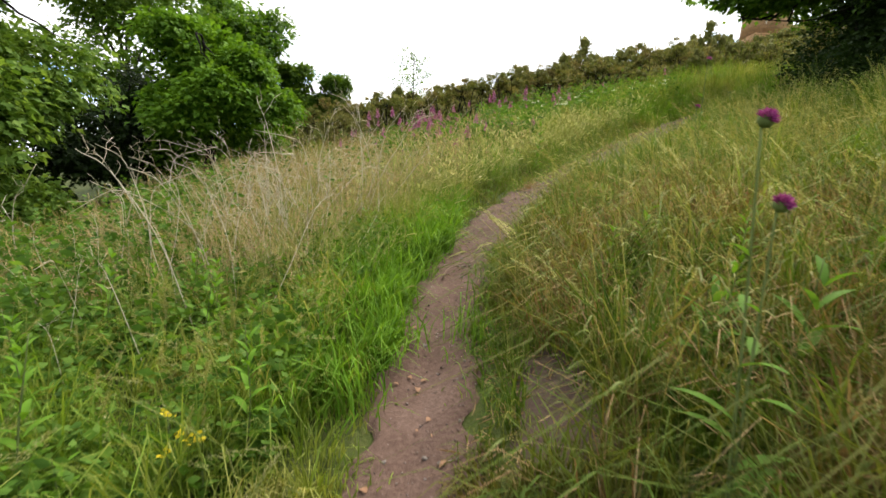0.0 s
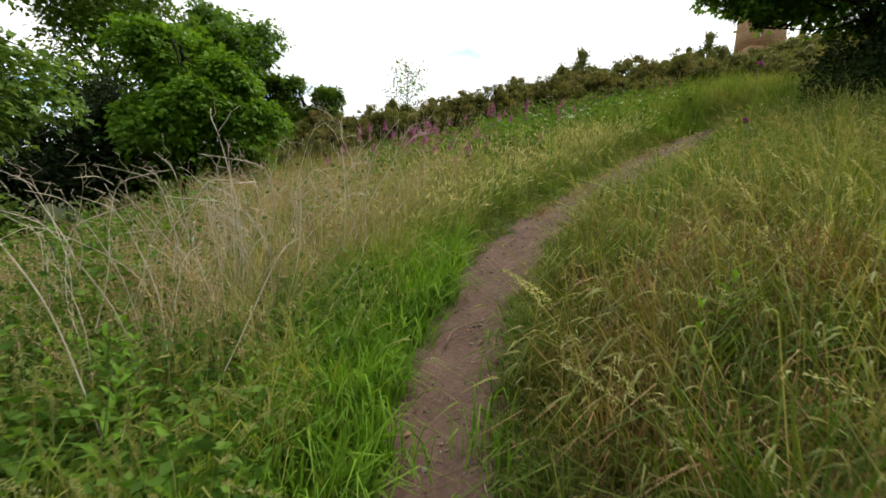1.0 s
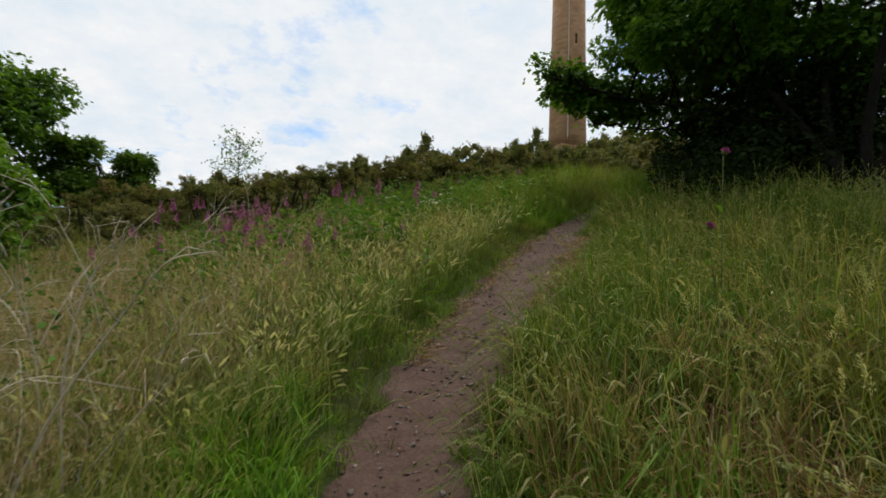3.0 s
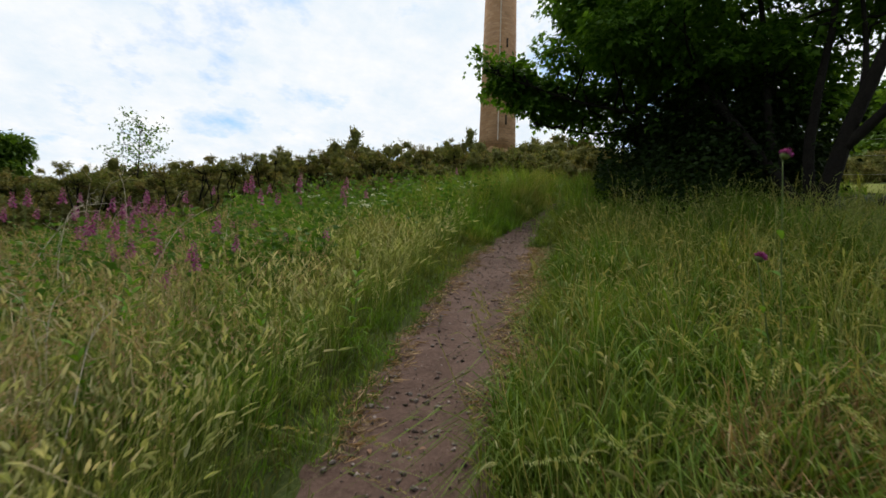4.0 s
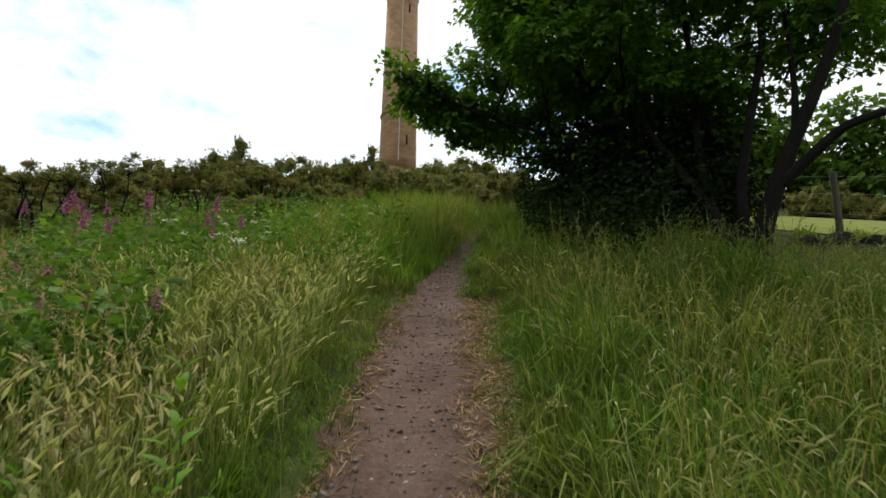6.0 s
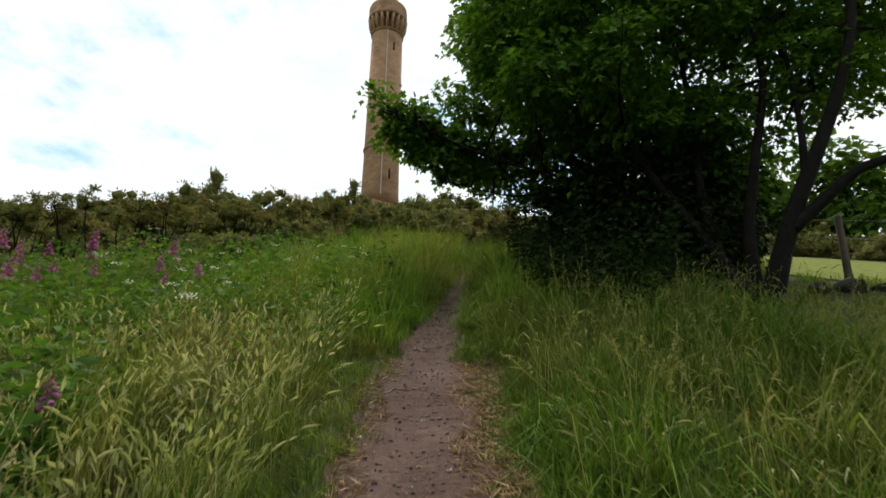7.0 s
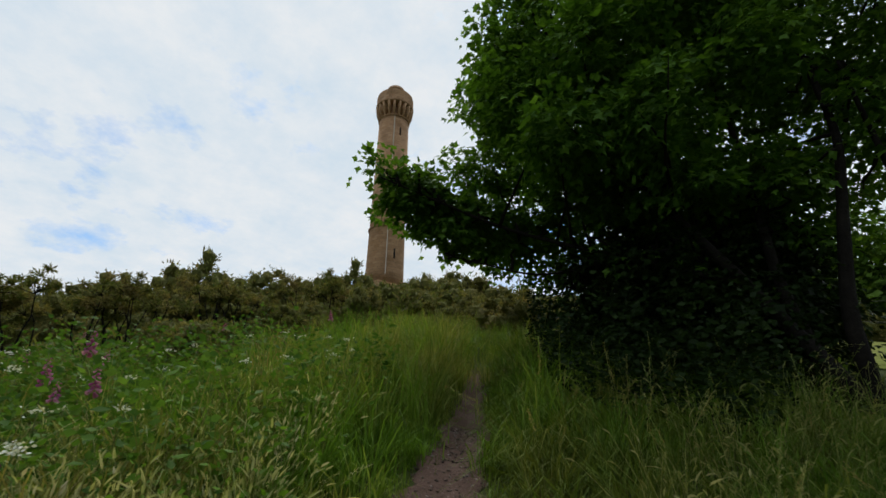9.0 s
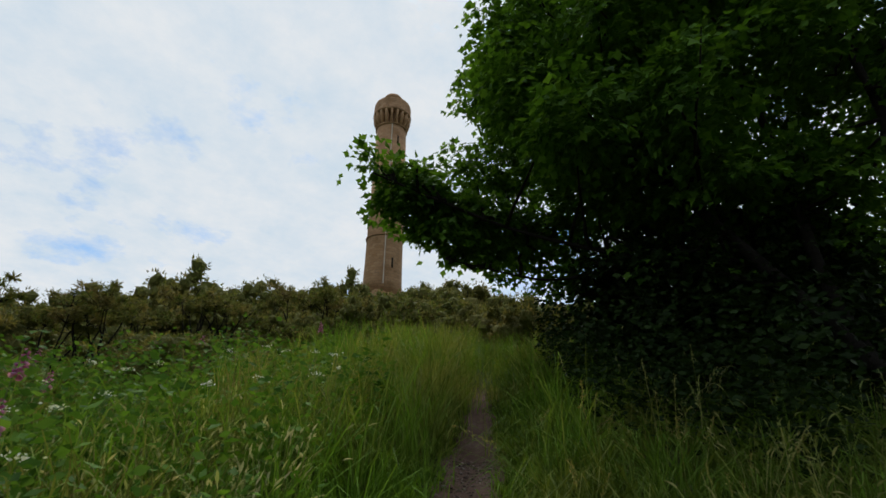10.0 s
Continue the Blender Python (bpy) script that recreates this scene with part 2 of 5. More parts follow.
def stone_of_tower():
    m, t, b = material("sandstone_blocks", 0.92, 0.15)
    c = t.nodes.new("ShaderNodeTexCoord")
    s = t.nodes.new("ShaderNodeSeparateXYZ")
    at = t.nodes.new("ShaderNodeMath")
    at.operation = "ARCTAN2"
    t.links.new(c.outputs["Object"], s.inputs[0])
    t.links.new(s.outputs["Y"], at.inputs[0])
    t.links.new(s.outputs["X"], at.inputs[1])
    mul = t.nodes.new("ShaderNodeMath")
    mul.operation = "MULTIPLY"
    mul.inputs[1].default_value = 1.95
    t.links.new(at.outputs[0], mul.inputs[0])
    j = t.nodes.new("ShaderNodeCombineXYZ")
    t.links.new(mul.outputs[0], j.inputs[0])
    t.links.new(s.outputs["Z"], j.inputs[1])
    br = t.nodes.new("ShaderNodeTexBrick")
    for k, v in (("Scale", 1.0), ("Mortar Size", 0.012), ("Brick Width", 0.62), ("Row Height", 0.31), ("Bias", 0.0)):
        br.inputs[k].default_value = v
    br.inputs["Color1"].default_value, br.inputs["Color2"].default_value = (0.31, 0.178, 0.09, 1), (0.41, 0.255, 0.145, 1)
    br.inputs["Mortar"].default_value = (0.2, 0.14, 0.09, 1)
    t.links.new(j.outputs[0], br.inputs["Vector"])
    stain = stops(t, [(0.62, 0.58, 0.54), (1, 1, 1), (1.08, 1.02, 0.94)], noise_of(t, 0.35, 6.0, 0.7), [0.3, 0.5, 0.72])
    t.links.new(blend(t, 1.0, br.outputs["Color"], stain, "MULTIPLY"), b.inputs["Base Color"])
    bump(t, b, br.outputs["Fac"], -0.5, 0.03)
    return m


M_TOWER = stone_of_tower()
M_PALE, _t, _b = material("pale_strip", 0.6, 0.4)
_b.inputs["Base Color"].default_value = (0.62, 0.55, 0.46, 1)
M_SLIT, _t, _b = material("opening_shade", 0.9, 0.1)
_b.inputs["Base Color"].default_value = (0.02, 0.017, 0.014, 1)
M_FIELD = leafy("pasture_grass", [(0.17, 0.2, 0.055), (0.21, 0.235, 0.07), (0.25, 0.265, 0.085)], [(0.24, 0.24, 0.09), (0.2, 0.225, 0.07)], 0.4, 0.2, rough=0.95, spec=0.0)

# ---- the lie of the land ----
WAY = np.array([(-0.1, -8.0), (-0.12, 1.0), (-0.11, 2.2), (-0.09, 3.0), (0.03, 3.85), (0.29, 4.65), (0.66, 5.45), (1.27, 6.25), (1.9, 7.02),
                (2.47, 7.67), (3.0, 8.28), (3.85, 9.2), (4.5, 9.83), (5.2, 10.37), (6.2, 11.25), (8.5, 13.5), (10.2, 15.2), (14.0, 20.0), (20.0, 30.0)])
_seg = np.r_[0, np.cumsum(np.hypot(*np.diff(WAY, axis=0).T))]
_s = np.linspace(0, _seg[-1], 900)
LINE = np.c_[np.interp(_s, _seg, WAY[:, 0]), np.interp(_s, _seg, WAY[:, 1])]
_k = np.ones(31) / 31
LINE = np.c_[np.convolve(np.pad(LINE[:, 0], 15, mode="edge"), _k, "valid"), np.convolve(np.pad(LINE[:, 1], 15, mode="edge"), _k, "valid")]
TAN = np.gradient(LINE, axis=0)
TAN /= np.linalg.norm(TAN, axis=1)[:, None]


def wob(x, y, s=1.0):
    return (np.sin(x * 1.3 / s + 1.7) * np.cos(y * 1.1 / s + 0.4) + 0.6 * np.sin(x * 2.9 / s - y * 2.3 / s) + 0.4 * np.cos(x * 5.3 / s + y * 4.1 / s + 2)) / 2


def land(x, y):
    """The height of the ground, in metres: a hillside that levels off at the top and far below, with a terrace of pasture."""
    x, y = np.asarray(x, float), np.asarray(y, float)
    gx = 0.165 + 0.075 * np.clip((y - 12) / 14, 0, 1)
    p = 0.05 + 0.235 * y + 0.24 * np.minimum(x, 11) + gx * np.maximum(x - 11, 0)
    p = p - 0.5 * np.logaddexp(0, (p - 19.0) / 0.5)
    p = -4 + np.logaddexp(0, p + 4)
    return p + 0.035 * wob(x, y) * np.exp(-np.hypot(x - 3, y - 8) / 60)


def way_at(x, y):
    """How far off the path's middle line, to its right, and how far along it."""
    x, y = np.asarray(x, float), np.asarray(y, float)
    d, side, along = np.full(x.shape, 1e9), np.zeros(x.shape), np.zeros(x.shape)
    for i in range(0, len(LINE), 3):
        dx, dy = x - LINE[i, 0], y - LINE[i, 1]
        q = np.hypot(dx, dy)
        m = q < d
        d = np.where(m, q, d)
        side = np.where(m, dx * TAN[i, 1] - dy * TAN[i, 0], side)
        along = np.where(m, _s[i], along)
    return d * np.sign(side + 1e-9), along


def half_width(along):
    """Half the trodden width along the path, in metres."""
    return np.interp(along, [0, 9, 11, 12.5, 14, 16, 18, 19, 21, 24, 40], [0.2, 0.2, 0.22, 0.26, 0.32, 0.35, 0.33, 0.26, 0.17, 0.03, -0.4])


def mesh(name, verts, tris, mat, smooth=False):
    """A mesh of triangles from arrays."""
    verts, tris = np.asarray(verts, np.float32), np.asarray(tris, np.int32)
    me = bpy.data.meshes.new(name)
    me.vertices.add(len(verts))
    me.vertices.foreach_set("co", verts.ravel())
    me.loops.add(tris.size)
    me.loops.foreach_set("vertex_index", tris.ravel())
    me.polygons.add(len(tris))
    me.polygons.foreach_set("loop_start", np.arange(0, tris.size, 3, dtype=np.int32))
    if smooth:
        me.polygons.foreach_set("use_smooth", np.ones(len(tris), bool))
    me.update()
    me.validate()
    me.materials.append(mat)
    return me


def stuff(name, geo, mat, label, category, kind="stuff"):
    return tagged(new(name, mesh(name, *geo, mat)), label, category, kind=kind)


def joined(*geos):
    vs, fs, n = [], [], 0
    for v, f in geos:
        vs.append(v), fs.append(np.asarray(f) + n)
        n += len(v)
    return np.concatenate(vs), np.concatenate(fs)


def grid_faces(nx, ny):
    i = np.arange(nx * ny).reshape(nx, ny)
    a, b, c, d = i[:-1, :-1].ravel(), i[1:, :-1].ravel(), i[1:, 1:].ravel(), i[:-1, 1:].ravel()
    return np.concatenate([np.c_[a, b, c], np.c_[a, c, d]])


def tube(points, radii, sides=7):
    """A closed tapering tube along the points."""
    p, r = np.asarray(points, float), np.asarray(radii, float)
    t = np.gradient(p, axis=0)
    t /= np.linalg.norm(t, axis=1)[:, None] + 1e-9
    ref = np.where(np.abs(t[:, 2:3]) > 0.9, [[1.0, 0, 0]], [[0, 0, 1.0]])
    u = np.cross(t, ref)
    u /= np.linalg.norm(u, axis=1)[:, None] + 1e-9
    v = np.cross(t, u)
    a = np.linspace(0, 2 * np.pi, sides, endpoint=False)
    ring = p[:, None] + r[:, None, None] * (np.cos(a)[None, :, None] * u[:, None] + np.sin(a)[None, :, None] * v[:, None])
    n = len(p)
    verts = np.concatenate([ring.reshape(-1, 3), p[:1], p[-1:]])
    f = []
    for i in range(n - 1):
        for k in range(sides):
            q, z = i * sides + k, i * sides + (k + 1) % sides
            f += [(q, z, z + sides), (q, z + sides, q + sides)]
    for k in range(sides):
        f += [(n * sides, (k + 1) % sides, k), (n * sides + 1, (n - 1) * sides + k, (n - 1) * sides + (k + 1) % sides)]
    return verts, np.array(f)


rng = np.random.default_rng(7)
SWEEP = 0.7      # how far neighbouring blades are combed one way


def blades(x, y, height, width, lean, bias=(0, 0), droop=0.31, z=None):
    """Grass blades rooted on the ground: seven points and five triangles each."""
    n = len(x)
    h, wd = np.broadcast_to(height, n), np.broadcast_to(width, n)
    a = rng.uniform(0, 2 * np.pi, n)
    l = np.minimum(np.abs(rng.normal(0, 1, n)) * lean, 1.1)
    sweep = SWEEP * wob(x * 9 + 1.3, y * 9), SWEEP * wob(x * 9 + 7, y * 9 + 4)
    dx, dy = np.cos(a) * l + bias[0] + sweep[0], np.sin(a) * l + bias[1] + sweep[1]
    l = np.minimum(np.hypot(dx, dy), 1.15)
    face = rng.uniform(0, 2 * np.pi, n)
    sx, sy = np.cos(face), np.sin(face)
    base = np.c_[x, y, (land(x, y) if z is None else z) - 0.02]
    V = np.empty((n, 7, 3))
    for j, (s, ww) in enumerate(((0, 0.8), (0.4, 1.0), (0.75, 0.7))):
        off = s ** 2
        mid = base + np.c_[dx * h * off, dy * h * off, h * (s - droop * l * s ** 3)]
        side = np.c_[sx, sy, np.zeros(n)] * (wd * ww / 2)[:, None]
        V[:, 2 * j], V[:, 2 * j + 1] = mid - side, mid + side
    V[:, 6] = base + np.c_[dx * h, dy * h, h * (1 - droop * l * 1.9)]
    f = np.array([(0, 1, 3), (0, 3, 2), (2, 3, 5), (2, 5, 4), (4, 5, 6)])
    return V.reshape(-1, 3), (f[None] + 7 * np.arange(n)[:, None, None]).reshape(-1, 3)


def darts(p, d, length, width):
    """Slim diamonds from p along d: spikelets, needles, leaves. Four points and two triangles each."""
    n = len(p)
    length, width = np.broadcast_to(length, n)[:, None], np.broadcast_to(width, n)[:, None]
    d = d / (np.linalg.norm(d, axis=1)[:, None] + 1e-9)
    r = rng.normal(size=(n, 3))
    s = np.cross(d, r)
    s /= np.linalg.norm(s, axis=1)[:, None] + 1e-9
    up = np.cross(s, d)
    V = np.empty((n, 4, 3))
    V[:, 0] = p
    V[:, 1] = p + d * length * 0.45 + s * width / 2
    V[:, 2] = p + d * length + up * length * 0.12
    V[:, 3] = p + d * length * 0.45 - s * width / 2
    f = np.array([(0, 1, 2), (0, 2, 3)])
    return V.reshape(-1, 3), (f[None] + 4 * np.arange(n)[:, None, None]).reshape(-1, 3)


def spikes(p, d, length, width):
    """Single thin triangles from p along d: needles."""
    n = len(p)
    length, width = np.broadcast_to(length, n)[:, None], np.broadcast_to(width, n)[:, None]
    d = d / (np.linalg.norm(d, axis=1)[:, None] + 1e-9)
    s = np.cross(d, rng.normal(size=(n, 3)))
    s /= np.linalg.norm(s, axis=1)[:, None] + 1e-9
    V = np.stack([p - s * width / 2, p + s * width / 2, p + d * length], 1)
    return V.reshape(-1, 3), np.arange(3 * n).reshape(n, 3)


def seeding(x, y, height, spike, heads=12, loose=0.05, bias=(0, 0), lean=0.25, size=0.02):
    """Flowering grass: bent stems, and the spikelets of their heads."""
    n = len(x)
    h = np.broadcast_to(height, n)
    a = rng.uniform(0, 2 * np.pi, n)
    l = np.abs(rng.normal(0, 1, n)) * lean
    dx, dy = np.cos(a) * l + bias[0] + 0.4 * SWEEP * wob(x * 5 + 1.3, y * 5), np.sin(a) * l + bias[1] + 0.4 * SWEEP * wob(x * 5 + 7, y * 5 + 4)
    base = np.c_[x, y, land(x, y)]
    sag = 0.25 * np.minimum(np.hypot(dx, dy), 1.2)
    at = lambda s: base + np.c_[dx * h * s ** 2.2, dy * h * s ** 2.2, h * (s - sag * s ** 3)]  # noqa: E731
    V = np.empty((n, 6, 3))
    face = rng.uniform(0, 2 * np.pi, n)
    side = np.c_[np.cos(face), np.sin(face), np.zeros(n)] * 0.0016
    for j, s in enumerate((0.0, 0.55, 1.0)):
        V[:, 2 * j], V[:, 2 * j + 1] = at(s) - side, at(s) + side
    f = np.array([(0, 1, 3), (0, 3, 2), (2, 3, 5), (2, 5, 4)])
    stems = V.reshape(-1, 3), (f[None] + 6 * np.arange(n)[:, None, None]).reshape(-1, 3)
    P, D = [], []
    for k in range(heads):
        s = np.maximum(1.02 - (spike / h) * (k + rng.uniform(0, 1, n)) / heads, 0.05)
        ax = at(s + 0.02) - at(s)
        ax /= np.linalg.norm(ax, axis=1)[:, None] + 1e-9
        o = rng.normal(size=(n, 3))
        spread = loose * (0.3 + 0.7 * k / heads)
        P.append(at(s) + o * spread * 0.4)
        D.append(ax + o * 0.3 + np.array((0, 0, -0.12)))
    return stems, darts(np.concatenate(P), np.concatenate(D), size, size * 0.32)


def plumed(x, y, height, plume, fat, hook, bias=(0, 0), lean=0.25):
    """Flowering grass with one soft spindle-shaped head on each stem; hook bends the head over."""
    n = len(x)
    h = np.broadcast_to(height, n)
    a = rng.uniform(0, 2 * np.pi, n)
    l = np.abs(rng.normal(0, 1, n)) * lean
    dx, dy = np.cos(a) * l + bias[0] + 0.4 * SWEEP * wob(x * 5 + 1.3, y * 5), np.sin(a) * l + bias[1] + 0.4 * SWEEP * wob(x * 5 + 7, y * 5 + 4)
    base = np.c_[x, y, land(x, y)]
    sag = 0.2 * np.minimum(np.hypot(dx, dy), 1.2)
    at = lambda s: base + np.c_[dx * h * s ** 2.2, dy * h * s ** 2.2, h * (s - sag * s ** 3)]  # noqa: E731
    V = np.empty((n, 6, 3))
    face = rng.uniform(0, 2 * np.pi, n)
    side = np.c_[np.cos(face), np.sin(face), np.zeros(n)] * 0.0013
    for j, s in enumerate((0.0, 0.55, 1.0)):
        V[:, 2 * j], V[:, 2 * j + 1] = at(s) - side, at(s) + side
    f = np.array([(0, 1, 3), (0, 3, 2), (2, 3, 5), (2, 5, 4)])
    stems = V.reshape(-1, 3), (f[None] + 6 * np.arange(n)[:, None, None]).reshape(-1, 3)
    tip, ax = at(1.0), at(1.0) - at(0.94)
    ax /= np.linalg.norm(ax, axis=1)[:, None] + 1e-9
    L = (plume * rng.uniform(0.6, 1.35, n))[:, None]
    W = (fat * rng.uniform(0.6, 1.3, n))[:, None]
    flat_ = np.c_[dx, dy, np.zeros(n)]
    flat_ /= np.linalg.norm(flat_, axis=1)[:, None] + 1e-9
    mid = lambda u: tip + L * (u * ax + hook * u ** 2 * (0.5 * flat_ - np.array((0, 0, 0.9))))  # noqa: E731
    cross = [np.cross(ax, rng.normal(size=(n, 3)))]
    cross[0] /= np.linalg.norm(cross[0], axis=1)[:, None] + 1e-9
    cross.append(np.cross(ax, cross[0]))
    V = np.empty((n, 2, 8, 3))
    for k in range(2):
        V[:, k, 0], V[:, k, 7] = mid(0.0), mid(1.0)
        for j, (u, ww) in enumerate(((0.2, 0.8), (0.45, 1.0), (0.75, 0.6))):
            for e, sg in enumerate((-0.5, 0.5)):
                V[:, k, 1 + 2 * j + e] = mid(u + rng.uniform(-0.07, 0.07, (n, 1))) + cross[k] * W * sg * ww * rng.uniform(0.6, 1.4, (n, 1))
    f = np.array([(0, 1, 2), (1, 3, 2), (2, 3, 4), (3, 5, 4), (4, 5, 6), (5, 7, 6)])
    f = np.concatenate([f, f + 8])
    return stems, (V.reshape(-1, 3), (f[None] + 16 * np.arange(n)[:, None, None]).reshape(-1, 3))


# ---- the ground ----
def ground():
    fine = lambda a, b, step, far: np.unique(np.r_[a - np.geomspace(step, far, 60), np.arange(a, b, step), b + np.geomspace(step, far, 60)])  # noqa: E731
    gx, gy = fine(-5, 13, 0.18, 1800), fine(-2, 20, 0.18, 1800)
    X, Y = np.meshgrid(gx, gy, indexing="ij")
    d, al = way_at(X, Y)
    near = np.abs(d) < 1.0
    Z = land(X, Y)
    Z[near] -= 0.05 * np.clip(1 - np.abs(d[near]) / (half_width(al[near]) + 0.12), 0, 1)
    ob = new("ground", mesh("ground", np.c_[X.ravel(), Y.ravel(), Z.ravel()], grid_faces(len(gx), len(gy)), M_SOIL, True))
    return tagged(ob, "sloping hillside ground with dark soil and thatch", "ground", kind="structure")


ground()


def ribbon(name, i0, i1, shift, half, mat, label, rise=0.03, across=15, seed=0.0):
    """A strip of bare earth along the path's line, uneven, its edges sinking into the ground."""
    idx = np.arange(i0, i1)
    u = np.linspace(-1, 1, across)
    c, tn = LINE[idx], TAN[idx]
    nrm = np.c_[tn[:, 1], -tn[:, 0]]
    hw = np.maximum(half(_s[idx]), 0.02)
    e = 1 + 0.16 * np.sin(_s[idx] * 9 + seed) + 0.12 * np.sin(_s[idx] * 23 + 1 + seed)
    P = c[:, None] + nrm[:, None] * (shift(_s[idx])[:, None, None] + (hw * e * 1.15)[:, None, None] * u[None, :, None])
    X, Y = P[..., 0], P[..., 1]
    Z = land(X, Y) - 0.05 * (1 - np.abs(u)[None]) + rise * (1 - u[None] ** 2) ** 0.5 - 0.012 * (np.abs(u)[None] > 0.99)
    Z = Z + 0.006 * np.sin(X * 31 + Y * 17) * np.cos(Y * 27 - X * 13) + 0.004 * np.sin(X * 67) * np.sin(Y * 71)
    ob = new(name, mesh(name, np.stack([X, Y, Z], -1).reshape(-1, 3), grid_faces(len(idx), across), mat, True))
    return tagged(ob, label, "path", kind="structure")


path = ribbon("path", 0, int(np.searchsorted(_s, 23.6)), lambda s: 0 * s, half_width, M_PATH, "narrow trodden path of reddish-brown dirt with loose stones", across=17)

# ---- the monument ----
def lathe(profile, sides=48):
    """A turned solid from (radius, height) rows."""
    pr = np.array(profile, float)
    a = np.linspace(0, 2 * np.pi, sides, endpoint=False)
    V = np.stack([pr[:, 0:1] * np.cos(a), pr[:, 0:1] * np.sin(a), np.repeat(pr[:, 1:2], sides, 1)], -1).reshape(-1, 3)
    f, n = [], len(pr)
    for i in range(n - 1):
        for k in range(sides):
            q, z = i * sides + k, i * sides + (k + 1) % sides
            f += [(q, z, z + sides), (q, z + sides, q + sides)]
    V = np.concatenate([V, [[0, 0, pr[0, 1]], [0, 0, pr[-1, 1]]]])
    for k in range(sides):
        f += [(n * sides, (k + 1) % sides, k), (n * sides + 1, (n - 1) * sides + k, (n - 1) * sides + (k + 1) % sides)]
    return V, np.array(f)


def box(x0, x1, y0, y1, z0, z1):
    v = np.array([(x, y, z) for x in (x0, x1) for y in (y0, y1) for z in (z0, z1)])
    return v, np.array([(0, 1, 3), (0, 3, 2), (4, 6, 7), (4, 7, 5), (0, 4, 5), (0, 5, 1), (2, 3, 7), (2, 7, 6), (0, 2, 6), (0, 6, 4), (1, 5, 7), (1, 7, 3)])


def part(name, geo, mat, parent, label="", smooth=False, at=None):
    ob = new(name, mesh(name, *geo, mat, smooth))
    ob.parent = parent
    if at is not None:
        ob.matrix_basis = at
    return tagged(ob, label) if label else ob


def monument(x, y):
    z0 = float(land(x, y)) - 0.3
    tower = new("monument_tower")
    tower.matrix_basis = pose(x, y, z0)
    tagged(tower, "tall round sandstone monument column on the hilltop", "tower")
    neck, corb, par, cap, band = 40.6 - z0, 42.55 - z0, 44.35 - z0, 46.0 - z0, 25.8 - z0
    part("plinth", joined(box(-2.5, 2.5, -2.5, 2.5, 0, 0.9), box(-2.3, 2.3, -2.3, 2.3, 0.9, 1.2)), M_TOWER, tower)
    part("shaft", lathe([(2.12, 1.2), (2.05, 3.0), (1.98, band), (1.80, neck)]), M_TOWER, tower, smooth=True)
    part("band", lathe([(2.0, band - 0.12), (2.1, band - 0.08), (2.1, band + 0.06), (1.98, band + 0.12)]), M_TOWER, tower)
    part("neck_ring", lathe([(1.82, neck - 0.1), (1.93, neck - 0.06), (1.93, neck + 0.08), (1.82, neck + 0.12)]), M_TOWER, tower)
    part("drum", lathe([(1.8, neck), (1.5, neck + 0.25), (1.5, corb + 0.1)]), M_TOWER, tower, smooth=True)
    part("gallery", lathe([(1.5, corb - 0.3), (2.2, corb - 0.16), (2.34, corb - 0.04), (2.34, corb + 0.12), (2.27, corb + 0.16), (2.28, par - 0.45), (2.2, par - 0.12), (2.05, par),
                           (1.3, par + 0.12)]), M_TOWER, tower)
    part("cap", lathe([(1.2, par), (1.2, par + 0.75), (1.28, par + 0.8), (1.28, par + 0.95), (1.05, cap - 0.25), (0.65, cap - 0.07), (0.2, cap)]), M_TOWER, tower, smooth=True)
    prof = [(1.45, neck + 0.12), (1.84, neck + 0.12), (2.0, neck + 0.45), (2.22, neck + 1.0), (2.3, corb - 0.12), (1.45, corb - 0.12)]
    v = np.array([(r, s * 0.125, z) for s in (-1, 1) for r, z in prof])
    f = [(0, i, i + 1) for i in range(1, 5)] + [(6, i + 7, i + 6) for i in range(1, 5)] + [t for i in range(5) for t in ((i, i + 6, i + 7), (i, i + 7, i + 1))]
    first = None
    for k in range(20):
        if first is None:
            first = part("bracket", (v, f), M_TOWER, tower)
            first.matrix_basis = pose(0, 0, 0)
        else:
            o = new("bracket", first.data)
            o.parent = tower
            o.matrix_basis = pose(0, 0, 0, 0, 0, 18 * k)
    face = math.degrees(math.atan2(2 - y, -3 - x))
    n = 40
    zs = np.linspace(2.2, neck, n)
    rr = np.interp(zs, [2.2, 3.0, band, neck], [2.12, 2.05, 1.98, 1.8]) + 0.02
    a = np.array([[(r, -0.045, z), (r + 0.04, -0.045, z), (r + 0.04, 0.045, z), (r, 0.045, z)] for r, z in zip(rr, zs)]).reshape(-1, 3)
    f = [t for i in range(n - 1) for k in range(3) for t in ((4 * i + k, 4 * i + k + 1, 4 * i + k + 5), (4 * i + k, 4 * i + k + 5, 4 * i + k + 4))]
    part("conductor_strip", (a, f), M_PALE, tower, "pale lightning conductor strip", at=pose(0, 0, 0, 0, 0, face + 3))
    # solid near-black blocks: the shade inside each slit is given by colour
    for zz in (neck - 2.2, neck - 9.0, 22.6 - z0):
        r = float(np.interp(zz, [2.2, 3.0, band, neck], [2.12, 2.05, 1.98, 1.8]))
        part("slit_window", box(r - 0.2, r + 0.015, -0.1, 0.1, zz - 0.55, zz + 0.55), M_SLIT, tower, "narrow window slit, its inner shade given as near-black colour", at=pose(0, 0, 0, 0, 0, face + 28))
    return tower


monument(29.4, 48.0)


